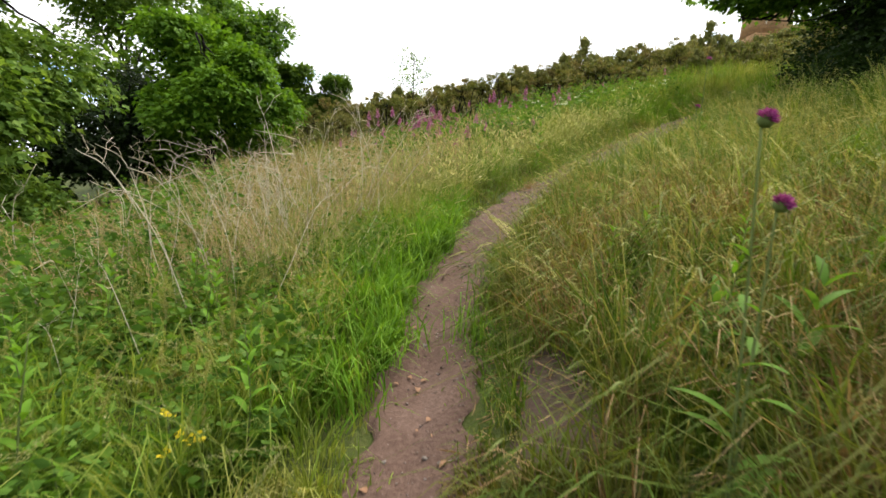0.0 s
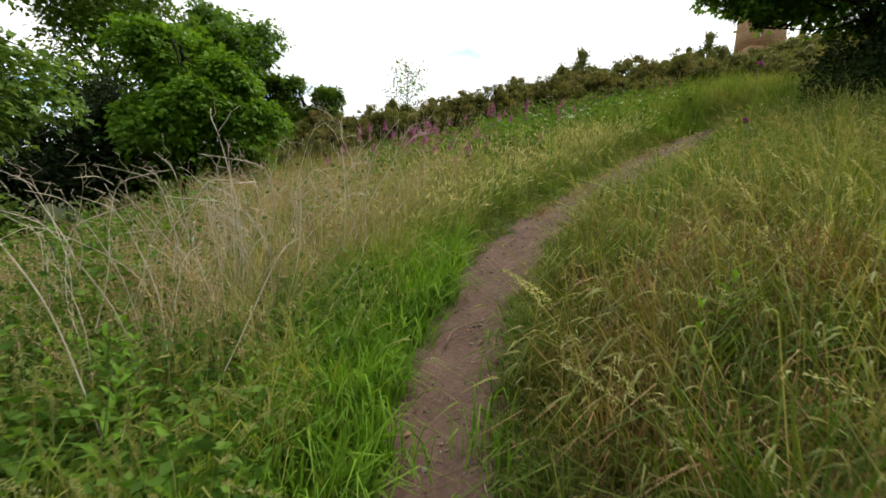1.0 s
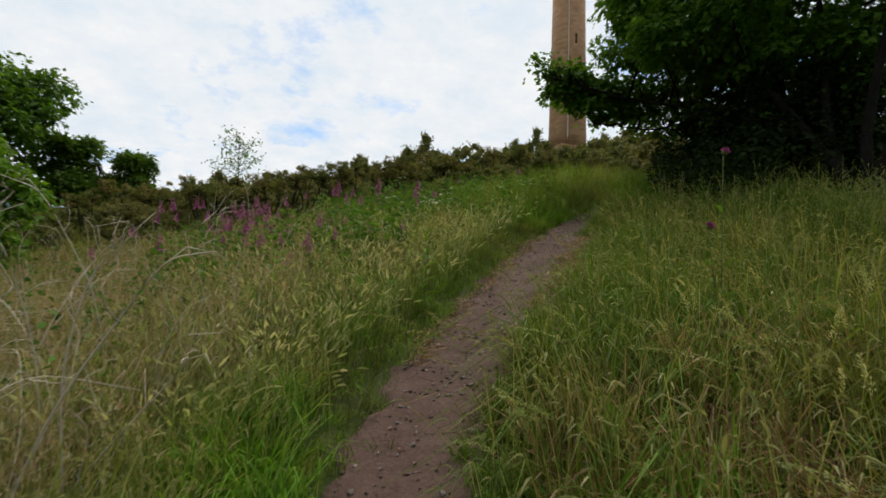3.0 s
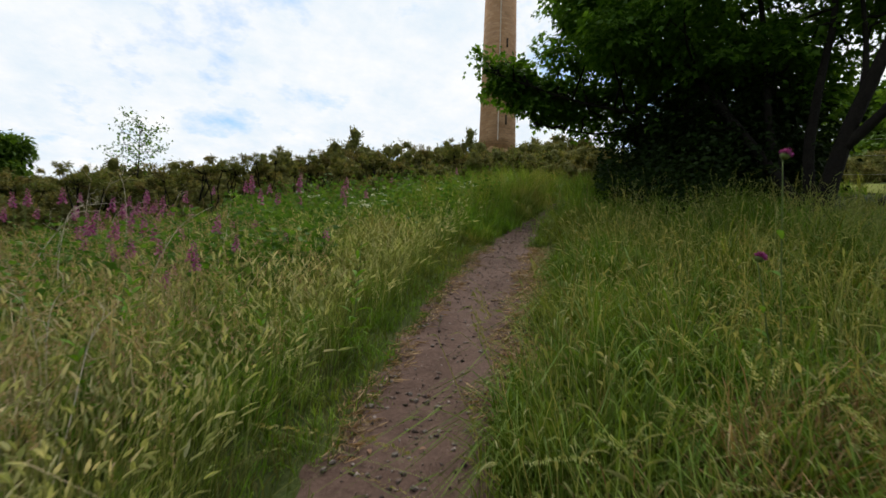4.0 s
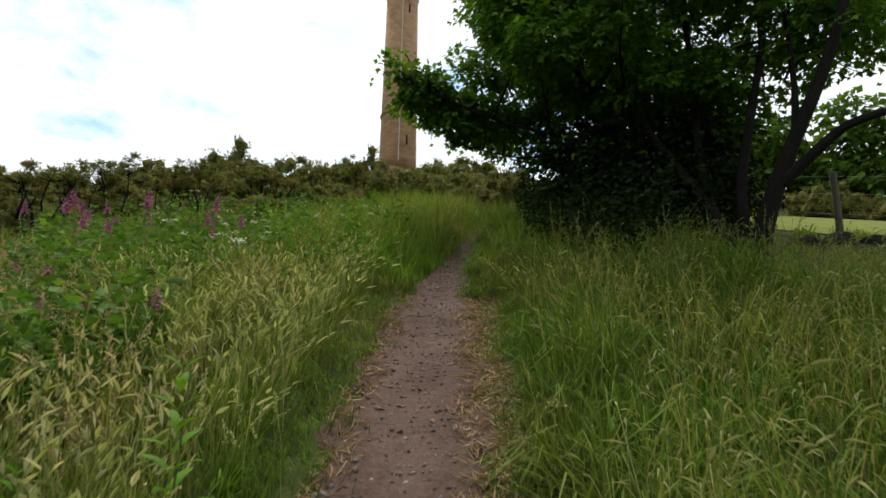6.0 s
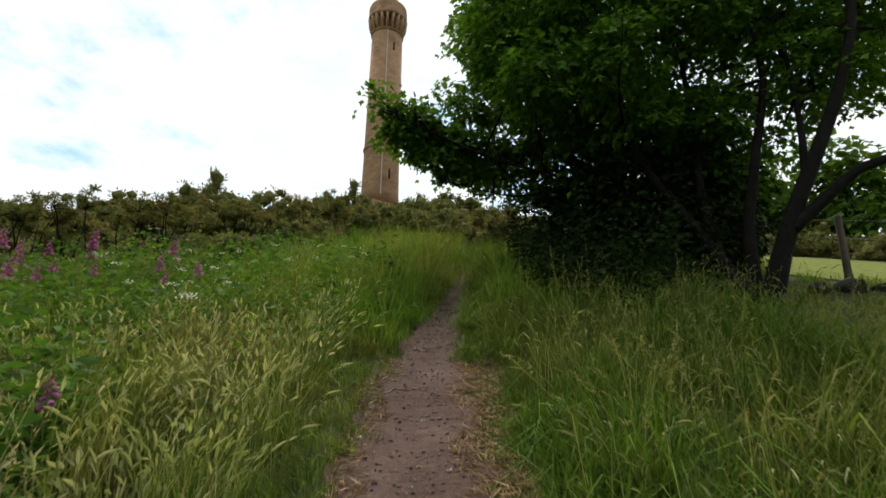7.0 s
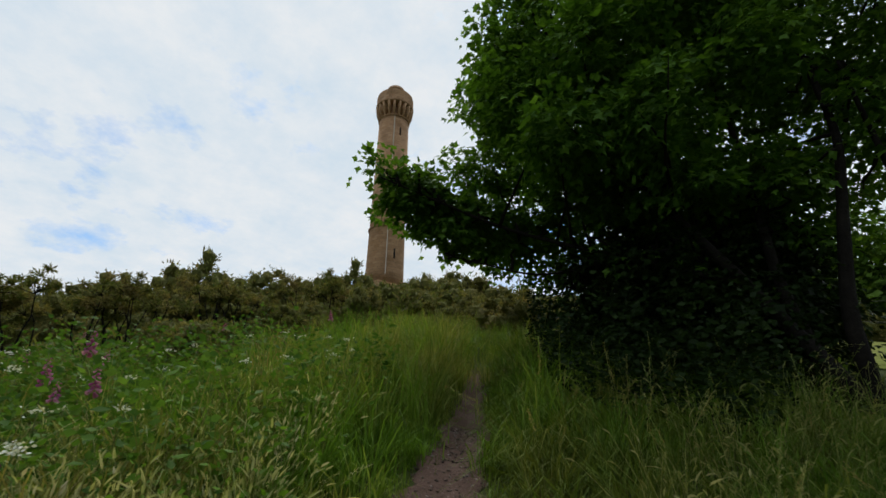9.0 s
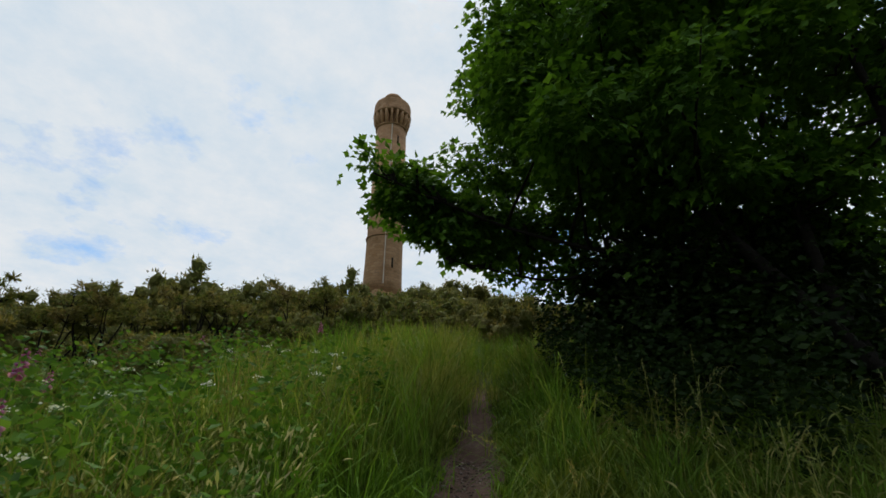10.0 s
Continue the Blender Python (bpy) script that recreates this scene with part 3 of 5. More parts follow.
# ---- trees ----
def lobed_leaves(p, d, up, length, width):
    """Three-pointed leaves at p, growing along d, facing up: six points and four triangles each."""
    n = len(p)
    length, width = np.broadcast_to(length, n)[:, None], np.broadcast_to(width, n)[:, None]
    d = d / (np.linalg.norm(d, axis=1)[:, None] + 1e-9)
    side = np.cross(d, up)
    side /= np.linalg.norm(side, axis=1)[:, None] + 1e-9
    up = np.cross(side, d)
    V = np.empty((n, 6, 3))
    for j, (l, w, z) in enumerate(((0, 0, 0), (0.44, 0.5, 0.05), (0.6, 0.2, 0.04), (1, 0, -0.12), (0.6, -0.2, 0.04), (0.44, -0.5, 0.05))):
        V[:, j] = p + d * length * l + side * width * w + up * length * z
    f = np.array([(0, 1, 2), (0, 2, 3), (0, 3, 4), (0, 4, 5)])
    return V.reshape(-1, 3), (f[None] + 6 * np.arange(n)[:, None, None]).reshape(-1, 3)


def sprayed(lobes, sprays, per, radius, length, shell=0.4):
    """Leaves in flat drooping sprays, layered through the outer part of some ellipsoids: (centre, radii, share)."""
    vol = np.array([(q[1][0] * q[1][1] * q[1][2]) ** 0.6 * (q[2] if len(q) > 2 else 1.0) for q in lobes])
    which = rng.choice(len(lobes), sprays, p=vol / vol.sum())
    c, r = np.array([q[0] for q in lobes], float)[which], np.array([q[1] for q in lobes], float)[which]
    d = rng.normal(size=(sprays, 3))
    d /= np.linalg.norm(d, axis=1)[:, None]
    swell = np.clip(0.86 + 0.11 * np.sin(d[:, 0] * 5 + which) + 0.1 * np.cos(d[:, 2] * 7 + d[:, 1] * 6 + which * 2) + 0.05 * rng.normal(size=sprays), 0.5, 1.06)
    rad = (shell + (1 - shell) * rng.uniform(0, 1, sprays) ** 0.6) * swell
    cc = c + d * r * rad[:, None]
    up = d * np.array((0.55, 0.55, 0.2)) + np.array((0, 0, 0.8)) + 0.16 * rng.normal(size=(sprays, 3))
    up /= np.linalg.norm(up, axis=1)[:, None]
    u = np.cross(up, rng.normal(size=(sprays, 3)))
    u /= np.linalg.norm(u, axis=1)[:, None]
    v = np.cross(up, u)
    size = radius * rng.uniform(0.55, 1.3, sprays)[:, None]
    a = rng.uniform(0, 2 * np.pi, (sprays, per))
    k = np.sqrt(rng.uniform(0.02, 1, (sprays, per)))
    out = np.cos(a)[..., None] * u[:, None] + np.sin(a)[..., None] * v[:, None]
    p = cc[:, None] + out * (k * size)[..., None] - up[:, None] * (0.35 * size * k ** 2)[..., None] + 0.16 * size[..., None] * rng.normal(size=(sprays, per, 3))
    grow = out + 0.4 * d[:, None] + 0.45 * rng.normal(size=out.shape) - np.array((0, 0, 0.25))
    face = up[:, None] + 0.4 * rng.normal(size=out.shape)
    L = length * (1 + 0.3 * rng.normal(size=sprays * per).clip(-1.5, 1.5))
    return lobed_leaves(p.reshape(-1, 3), grow.reshape(-1, 3), face.reshape(-1, 3), L, L * 0.95), cc


def limb(a, b, r0, r1, bend=0.3, n=9, sides=8):
    t = np.linspace(0, 1, n)[:, None]
    a, b = np.array(a, float), np.array(b, float)
    side = rng.normal(size=3) * bend
    p = a + (b - a) * t + np.sin(t * np.pi) * side + 0.03 * rng.normal(size=(n, 3)) * np.sin(t * np.pi)
    return tube(p, np.linspace(r0, r1, n), sides)


def tree(name, x, y, stems, lobes, sprays, per, radius, length, mat, label, twigs=60, group=""):
    z = float(land(x, y))
    ob = new(name)
    ob.matrix_basis = pose(x, y, z)
    tagged(ob, label, "tree", group)
    here = np.array((x, y, z))
    g = [tube(np.array(p) - here, r, 9) for p, r in stems[:1]]
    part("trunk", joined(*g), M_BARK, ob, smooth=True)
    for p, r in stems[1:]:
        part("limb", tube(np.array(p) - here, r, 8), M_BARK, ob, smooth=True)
    leaves, cc = sprayed([(np.array(q[0]) - here, *q[1:]) for q in lobes], sprays, per, radius, length)
    nodes = np.concatenate([np.array(p)[len(p) // 3:] - here for p, _ in stems])
    tw = []
    for c in cc[rng.choice(len(cc), min(twigs, len(cc)), replace=False)]:
        a = nodes[np.argmin(np.linalg.norm(nodes - c, axis=1) + 0.3 * np.abs(rng.normal(size=len(nodes))))]
        tw.append(limb(a, c, 0.03, 0.007, 0.1, 6, 4))
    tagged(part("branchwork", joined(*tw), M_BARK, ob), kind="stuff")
    part("crown", leaves, mat, ob)
    return ob


def way3(*rows):
    """A smooth line through the rows."""
    p = np.array(rows, float)
    t, s = np.arange(len(p)), np.linspace(0, len(p) - 1, 5 * len(p))
    q = np.stack([np.interp(s, t, p[:, i]) for i in range(3)], 1)
    for _ in range(3):
        q[1:-1] = (q[:-2] + 2 * q[1:-1] + q[2:]) / 4
    return q


def stem(rows, r0, r1):
    q = way3(*rows)
    return q, np.linspace(r0, r1, len(q))


BX, BY = 8.62, 7.82
BZ = float(land(BX, BY)) - 0.15
big_tree = tree("broadleaf_tree", BX, BY, [
    stem([(BX, BY, BZ), (BX - 0.02, BY - 0.16, BZ + 0.6), (BX, BY - 0.42, BZ + 1.35), (BX + 0.1, BY - 0.95, BZ + 2.55), (BX + 0.22, BY - 1.3, BZ + 3.6), (BX + 0.6, BY - 1.8, BZ + 7.6)], 0.15, 0.035),
    stem([(BX + 0.05, BY + 0.12, BZ), (BX + 0.1, BY + 0.16, BZ + 1.2), (BX + 0.12, BY - 0.08, BZ + 2.4), (BX + 0.3, BY - 0.3, BZ + 3.6), (BX + 0.5, BY + 0.2, BZ + 9.0)], 0.1, 0.025),
    stem([(BX, BY - 0.36, BZ + 1.1), (BX + 0.05, BY - 0.72, BZ + 1.42), (BX + 0.1, BY - 1.12, BZ + 1.78), (BX + 0.25, BY - 1.6, BZ + 1.9), (BX + 0.7, BY - 2.6, BZ + 2.0)], 0.09, 0.035),
    stem([(BX + 0.04, BY - 0.6, BZ + 1.75), (BX + 0.3, BY - 0.6, BZ + 2.6), (BX + 0.5, BY - 0.5, BZ + 4.6)], 0.06, 0.02),
    stem([(BX - 0.05, BY + 0.3, BZ), (BX + 0.05, BY + 0.7, BZ + 1.6), (BX + 0.2, BY + 0.75, BZ + 3.4), (BX + 0.1, BY + 1.0, BZ + 7.0)], 0.09, 0.025),
    stem([(BX - 0.1, BY + 0.2, BZ + 0.3), (BX - 0.3, BY + 1.0, BZ + 1.8), (BX - 0.6, BY + 1.9, BZ + 3.4), (BX - 0.9, BY + 2.7, BZ + 6.0)], 0.09, 0.025),
    stem([(BX + 0.2, BY + 1.1, BZ), (BX + 0.2, BY + 1.4, BZ + 1.7), (BX, BY + 1.7, BZ + 5.0)], 0.08, 0.025),
    stem([(BX - 0.27, BY + 0.95, BZ + 1.7), (BX - 0.5, BY + 2.2, BZ + 2.3), (BX - 1.5, BY + 3.6, BZ + 2.9), (BX - 3.2, BY + 4.6, BZ + 3.6)], 0.05, 0.012),
    stem([(BX - 0.5, BY + 2.2, BZ + 2.3), (BX - 1.1, BY + 3.4, BZ + 2.2), (BX - 1.9, BY + 4.4, BZ + 2.6)], 0.025, 0.008),
    stem([(BX + 0.3, BY + 0.4, BZ), (BX + 0.9, BY + 1.2, BZ + 2.0), (BX + 1.3, BY + 2.4, BZ + 6.0)], 0.1, 0.03),
], [((9.2, 10.3, 9.7), (3.1, 3.2, 3.2)), ((8.2, 10.2, 8.1), (1.9, 1.9, 2.2)), ((6.15, 12.5, 7.4), (0.72, 0.6, 0.55), 2.2), ((5.5, 12.6, 7.75), (0.22, 0.2, 0.18), 1.0),
    ((6.8, 12.3, 7.05), (0.75, 0.65, 0.55), 1.7), ((7.4, 12.0, 7.05), (0.8, 0.7, 0.45), 1.3), ((8.6, 10.9, 7.0), (1.5, 1.5, 0.9), 0.8), ((10.3, 6.4, 9.8), (2.4, 2.4, 1.7), 0.75),
    # lobes at x 12.0 and 11.8 are added, to darken what lies below them
    ((10.5, 7.2, 8.3), (2.2, 1.7, 1.4), 0.7), ((10.4, 9.4, 7.2), (1.6, 1.6, 1.6), 1.1), ((9.3, 7.0, 7.5), (1.0, 0.9, 0.7), 0.8), ((9.6, 8.2, 6.6), (0.9, 0.8, 0.6), 0.6), ((8.3, 11.6, 6.6), (0.4, 0.4, 0.3), 0.5), ((12.0, 8.0, 11.5), (2.2, 2.4, 2.2), 0.5), ((11.8, 5.8, 10.4), (1.8, 1.8, 1.6), 0.4), ((6.9, 10.9, 9.5), (0.8, 0.8, 0.8), 1.2), ((7.2, 11.0, 10.6), (1.0, 0.9, 0.9), 1.1),
    ((6.5, 9.9, 7.4), (0.8, 0.8, 0.6)), ((6.6, 10.6, 8.4), (0.8, 0.8, 0.7)), ((6.9, 9.4, 8.7), (0.9, 0.8, 0.7)), ((7.1, 8.9, 7.5), (0.9, 0.8, 0.7)), 
    ((7.6, 8.6, 9.7), (1.0, 0.9, 0.8)), ((7.3, 11.5, 9.3), (0.9, 0.8, 0.7)), ((8.2, 8.0, 8.6), (0.9, 0.8, 0.8)), ((8.0, 8.9, 6.9), (0.8, 0.7, 0.5), 0.7),
    ((8.9, 8.3, 7.0), (0.8, 0.7, 0.5)), ((7.7, 12.3, 8.4), (0.9, 0.8, 0.7)), ((8.4, 12.6, 7.4), (1.0, 0.9, 0.7)),
    # unseen top lobes, made large and dense so the tree shades more ground
    ((9.6, 9.4, 12.8), (3.0, 3.0, 2.4), 1.0), ((9.9, 6.6, 12.2), (2.4, 2.4, 1.8), 1.0), ((8.0, 8.0, 11.6), (1.6, 1.5, 1.2), 0.8)],
    3500, 32, 0.31, 0.108, M_LEAF, "large dark multi-stemmed broadleaf tree with a dense low crown", 320)


# the tree's low lobes as separate plants, their shade put into the leaf colour
def shaded_shrub(x, y, lobes, clumps):
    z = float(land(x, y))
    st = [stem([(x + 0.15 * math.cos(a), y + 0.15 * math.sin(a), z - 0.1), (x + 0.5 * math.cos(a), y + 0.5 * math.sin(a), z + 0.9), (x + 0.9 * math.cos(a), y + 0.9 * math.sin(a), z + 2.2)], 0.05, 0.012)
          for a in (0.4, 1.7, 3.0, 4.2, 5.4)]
    return tree("shrub", x, y, st, lobes, clumps, 26, 0.28, 0.1, M_SHADELEAF, "low tree foliage built as a shrub, shade put into its colour", 60)


shaded_shrub(8.5, 10.3, [((8.5, 10.3, 5.6), (1.05, 1.05, 1.3)), ((9.1, 10.7, 5.7), (1.4, 1.4, 1.3)), ((8.3, 9.7, 5.2), (1.0, 1.0, 1.4))], 430)
shaded_shrub(9.2, 9.2, [((9.2, 9.6, 5.3), (1.3, 1.4, 1.5)), ((9.1, 8.8, 5.4), (1.0, 1.0, 1.4)), ((9.7, 8.5, 5.5), (0.7, 0.6, 1.2), 1.0), ((9.9, 9.2, 6.5), (0.9, 0.9, 0.9), 1.0)], 420)

# trees and tall shrubs down the slope
def round_tree(x, y, h, r, mat, label, clumps=900, per=22, length=0.2, low=0.2, name="broadleaf_tree", trunk=0.16):
    z = float(land(x, y))
    q = random.Random(int(x * 31 + y * 17))
    lobes = [((x, y, z + h * (0.48 + low / 4)), (r * 0.6, r * 0.6, h * 0.34))]
    for k in range(15):
        a, f = k * 2.4 + x, q.uniform(0.0, 1.0)
        out = r * q.uniform(0.45, 0.85) * (1 - 0.5 * f)
        s = q.uniform(0.22, 0.44) * r
        lobes.append(((x + out * math.cos(a), y + out * math.sin(a), z + h * (low + 0.16 + (0.74 - low) * f)), (s, s, s * q.uniform(0.55, 0.85))))
    st = [stem([(x, y, z - 0.1), (x + 0.1, y, z + h * 0.3), (x - 0.1, y + 0.1, z + h * 0.58)], trunk, 0.03)]
    for k in range(4):
        a = k * 1.57 + y
        st.append(stem([(x, y, z + h * (0.2 + 0.08 * k)), (x + 0.4 * r * math.cos(a), y + 0.4 * r * math.sin(a), z + h * (0.4 + 0.1 * k)),
                        (x + 0.65 * r * math.cos(a), y + 0.65 * r * math.sin(a), z + h * (0.44 + 0.08 * k))], trunk * 0.3, 0.012))
    return tree(name, x, y, st, lobes, clumps, per, length * 3.0, length, mat, label, 40, "trees down the slope")


round_tree(-6.2, 12.8, 4.9, 2.15, M_BRIGHT, "bright green leafy tree with a rounded crown", 1300, 24, 0.125, 0.0)
round_tree(-11.4, 26.6, 9.2, 3.3, M_LEAF, "tall darker green broadleaf tree behind another tree", 900, 20, 0.19)
round_tree(-11.8, 18.0, 9.0, 3.6, M_MID, "dark green broadleaf tree with an open twiggy top", 800, 18, 0.15)
round_tree(-8.0, 7.7, 6.0, 2.6, M_PALELEAF, "pale green leafy tree with foliage down to the ground", 1100, 24, 0.125, 0.0)
round_tree(-8.9, 28.0, 4.9, 1.5, M_MID, "small rounded green tree at the edge of the heath", 420, 20, 0.16, 0.1)
round_tree(-6.9, 28.5, 3.7, 1.2, M_MID, "small rounded green tree at the edge of the heath", 360, 20, 0.15, 0.1)
# these two carry the shade under the trees in their leaf colour
round_tree(-8.8, 13.2, 3.4, 2.2, M_SHADELEAF, "shrub under trees, shade put into its leaf colour", 700, 22, 0.12, 0.0, name="shrub", trunk=0.08)
round_tree(-10.5, 10.5, 3.6, 2.4, M_SHADELEAF, "shrub under trees, shade put into its leaf colour", 700, 22, 0.12, 0.0, name="shrub", trunk=0.08)
for k, (tx, ty, th) in enumerate([(30, 4.5, 5.2), (33, 9.5, 6.4), (35, 14.0, 6.0), (31, 0.0, 6.0), (38, 18.0, 7.0)]):
    round_tree(tx, ty, th, 3.3, M_MID, "broad green tree at the far edge of the pasture", 260, 14, 0.38, 0.05)


def sapling(x, y, h):
    z = float(land(x, y))
    ob = tagged(new("sapling"), "thin open-branched sapling standing above the gorse", "tree")
    ob.matrix_basis = pose(x, y, z)
    part("trunk", tube(way3((0, 0, 0), (0.1, 0, h * 0.4), (-0.05, 0.1, h * 0.95)), np.linspace(0.05, 0.012, 15), 6), M_BARK, ob)
    ps = []
    for k in range(18):
        a, zz = k * 2.4, h * (0.3 + 0.6 * k / 18)
        e = np.array((1.25 * math.cos(a) * (1.1 - k / 30), 1.25 * math.sin(a) * (1.1 - k / 30), zz + rng.uniform(0.2, 0.9)))
        part("branch", limb((0, 0, zz), e, 0.016, 0.006, 0.15, 7), M_BARK, ob)
        t = rng.uniform(0.35, 1.1, 40)[:, None]
        ps.append(np.array((0, 0, zz)) * (1 - t) + e * t + rng.normal(size=(40, 3)) * 0.16)
    p = np.concatenate(ps)
    part("foliage", darts(p, rng.normal(size=p.shape), 0.14, 0.085), M_LEAF, ob)


sapling(-2.45, 29.0, 3.9)

# ---- gorse ----
def gorse(name, h, r, puffs, per=50, needle=0.08):
    """One bush: woody stems under a broken dome of spiny puffs, some of them standing out on bare twigs."""
    d = rng.normal(size=(puffs, 3))
    d[:, 2] = np.abs(d[:, 2]) * 0.9
    d /= np.linalg.norm(d, axis=1)[:, None]
    rad = (0.66 + 0.3 * rng.uniform(0, 1, puffs) ** 0.5) * (1 + 0.14 * np.sin(d[:, 0] * 6 + r * 9) * np.cos(d[:, 1] * 5))
    rad[:puffs // 9] *= rng.uniform(1.02, 1.1, puffs // 9)
    c = d * rad[:, None] * np.array((r, r, h))
    o = rng.normal(size=(puffs, per, 3))
    o /= np.linalg.norm(o, axis=2)[..., None]
    o[..., 2] = o[..., 2] * 0.8 + 0.15
    size = rng.uniform(0.09, 0.25, puffs) * (0.8 + 0.3 * r) * (120 / puffs) ** 0.4
    size[:puffs // 9] *= 0.8
    p = c[:, None] + o * (size[:, None] * rng.uniform(0.55, 1.0, (puffs, per)))[..., None]
    dd = o + np.array((0, 0, 0.25)) + rng.normal(size=o.shape) * 0.4
    leaves = spikes(p.reshape(-1, 3), dd.reshape(-1, 3), needle * rng.uniform(0.6, 1.15, puffs * per), needle * 0.5)
    stems = [limb((0.1 * math.cos(k), 0.1 * math.sin(k), 0), (0.7 * r * math.cos(k * 1.1), 0.7 * r * math.sin(k * 1.1), h * rng.uniform(0.4, 0.65)), 0.03, 0.01, 0.1, 5, 4)
             for k in range(6)]
    stems += [limb(q * 0.6, q, 0.012, 0.006, 0.03, 3, 3) for q in c[:puffs // 9]]
    ob = new(name)
    bm = bmesh.new()
    bmesh.ops.create_icosphere(bm, subdivisions=2, radius=1)
    for v in bm.verts:
        k = 0.6 + 0.2 * noise.noise(v.co * 2.6 + Vector((r * 7, h * 5, 0)))
        v.co = Vector((v.co.x * r * k, v.co.y * r * k, max(v.co.z, -0.02) * h * k))
    for q, z in list(zip(c, size))[puffs // 9:]:
        got = bmesh.ops.create_icosphere(bm, subdivisions=1, radius=0.7 * z)
        for v in got["verts"]:
            v.co = Vector(q) + v.co * rng.uniform(0.6, 1.2)
    me = bpy.data.meshes.new("inner_mass")
    bm.to_mesh(me)
    bm.free()
    me.materials.append(M_CORE)
    new("inner_mass", me).parent = ob
    tagged(part("woody_frame", joined(*stems), M_BARK, ob), kind="stuff")
    part("foliage", leaves, M_GORSE, ob)
    return ob


kinds = [gorse("gorse_bush", h, r, n) for h, r, n in ((1.1, 0.95, 90), (1.35, 0.9, 90), (0.9, 1.1, 90), (1.55, 0.7, 74))]
kinds += [gorse("gorse_bush", h, r, n, 36, 0.11) for h, r, n in ((1.25, 1.1, 60), (1.0, 1.2, 60), (1.5, 0.9, 56))]
spots = []
r2 = random.Random(4)
for k in range(1100):
    x, y = r2.uniform(-9, 24), 12.5 + 31.5 * r2.random() ** 1.35
    d, al = way_at(np.array([x]), np.array([y]))
    edge = np.interp(x, [-9, -3, 1, 3, 5, 7.5, 9.5, 12, 16, 24], [19, 17, 16, 14.3, 15.2, 15.2, 15.6, 12.5, 12.0, 12.0])
    if y < edge or (abs(d[0]) < 0.9 and y < 15.6) or math.hypot(x - 29.4, y - 48) < 4.5:
        continue
    depth = y - edge
    gap = 1.0 if depth < 3.5 else 1.4 if depth < 10 else 2.1
    if any(math.hypot(x - a, y - b) < gap for a, b, _ in spots):
        continue
    spots.append((x, y, depth))
for k, (x, y, depth) in enumerate(spots):
    s = r2.choice((0.55, 0.65, 0.75, 0.9, 1.05, 1.2)) * r2.uniform(0.9, 1.1) * (0.8 if depth < 1.2 else 1.2 if depth > 10 else 0.95)
    m = pose(x, y, float(land(x, y)) - 0.05, 0, 0, r2.uniform(0, 360)) @ Matrix.Scale(s, 4)
    ob = copy_thing(kinds[r2.randrange(4) if depth < 5 else 4 + r2.randrange(3)], m)
    ob.scale = (s * r2.uniform(0.9, 1.25), s, s * r2.uniform(0.75, 1.2))
    tagged(ob, "dense olive and brown gorse bush on the heath", "bush", "gorse bushes on the hill")
for k in range(16):
    x, y = 26.5 + 2.0 * r2.random(), -5.5 + 1.1 * k
    s = r2.uniform(0.9, 1.3)
    ob = copy_thing(kinds[4 + k % 3], pose(x, y, float(land(x, y)) - 0.05, 0, 0, r2.uniform(0, 360)))
    ob.scale = (s, s, s)
    tagged(ob, "gorse bush in a hedge along the far side of the pasture", "bush", "hedge beyond the pasture")
for ob in kinds:
    for c in list(ob.children):
        bpy.data.objects.remove(c)
    bpy.data.objects.remove(ob)


def gorse_head(h, forks):
    """An old leggy gorse: bare crooked branches that each end in a few small puffs."""
    ob = new("gorse_bush")
    puffs, wood = [], []
    for k in range(forks):
        a = k * 2.4 + rng.uniform(0, 0.8)
        e = np.array((0.45 * math.cos(a), 0.45 * math.sin(a), h * rng.uniform(0.8, 1.0)))
        wood.append(limb((0, 0, 0), e, 0.028, 0.01, 0.12, 7, 4))
        for _ in range(9):
            t = e + rng.normal(size=3) * np.array((0.2, 0.2, 0.11))
            wood.append(limb(e - np.array((0, 0, 0.2)), t, 0.009, 0.005, 0.03, 3, 3))
            puffs.append(t)
    c = np.array(puffs)
    o = rng.normal(size=(len(c), 80, 3))
    o /= np.linalg.norm(o, axis=2)[..., None]
    o[..., 2] *= 0.7
    p = c[:, None] + o * (rng.uniform(0.04, 0.13, len(c))[:, None] * rng.uniform(0.1, 1.25, (len(c), 80)))[..., None]
    part("woody_frame", joined(*wood), M_BARK, ob)
    part("foliage", spikes(p.reshape(-1, 3), (o + rng.normal(size=o.shape) * 0.4).reshape(-1, 3), 0.075, 0.03), M_GORSE, ob)
    return ob


leggy = [gorse_head(1.55, 4), gorse_head(1.65, 5), gorse_head(1.45, 4)]
for k in range(34):
    x = -6.5 + 15.5 * (k + r2.random()) / 34
    y = float(np.interp(x, [-7, -3, 1, 3, 5, 9], [21.5, 18.7, 18.2, 18.2, 18.6, 19.4])) + r2.uniform(-0.4, 1.2)
    if r2.random() < 0.25:
        continue
    s = r2.uniform(0.75, 1.02)
    ob = copy_thing(leggy[k % 3], pose(x, y, float(land(x, y)) - 0.05, 0, 0, r2.uniform(0, 360)))
    ob.scale = (s, s, s)
    tagged(ob, "old leggy gorse with tufts on bare branches against the sky", "bush", "gorse bushes on the hill")
for ob in leggy:
    for c in list(ob.children):
        bpy.data.objects.remove(c)
    bpy.data.objects.remove(ob)

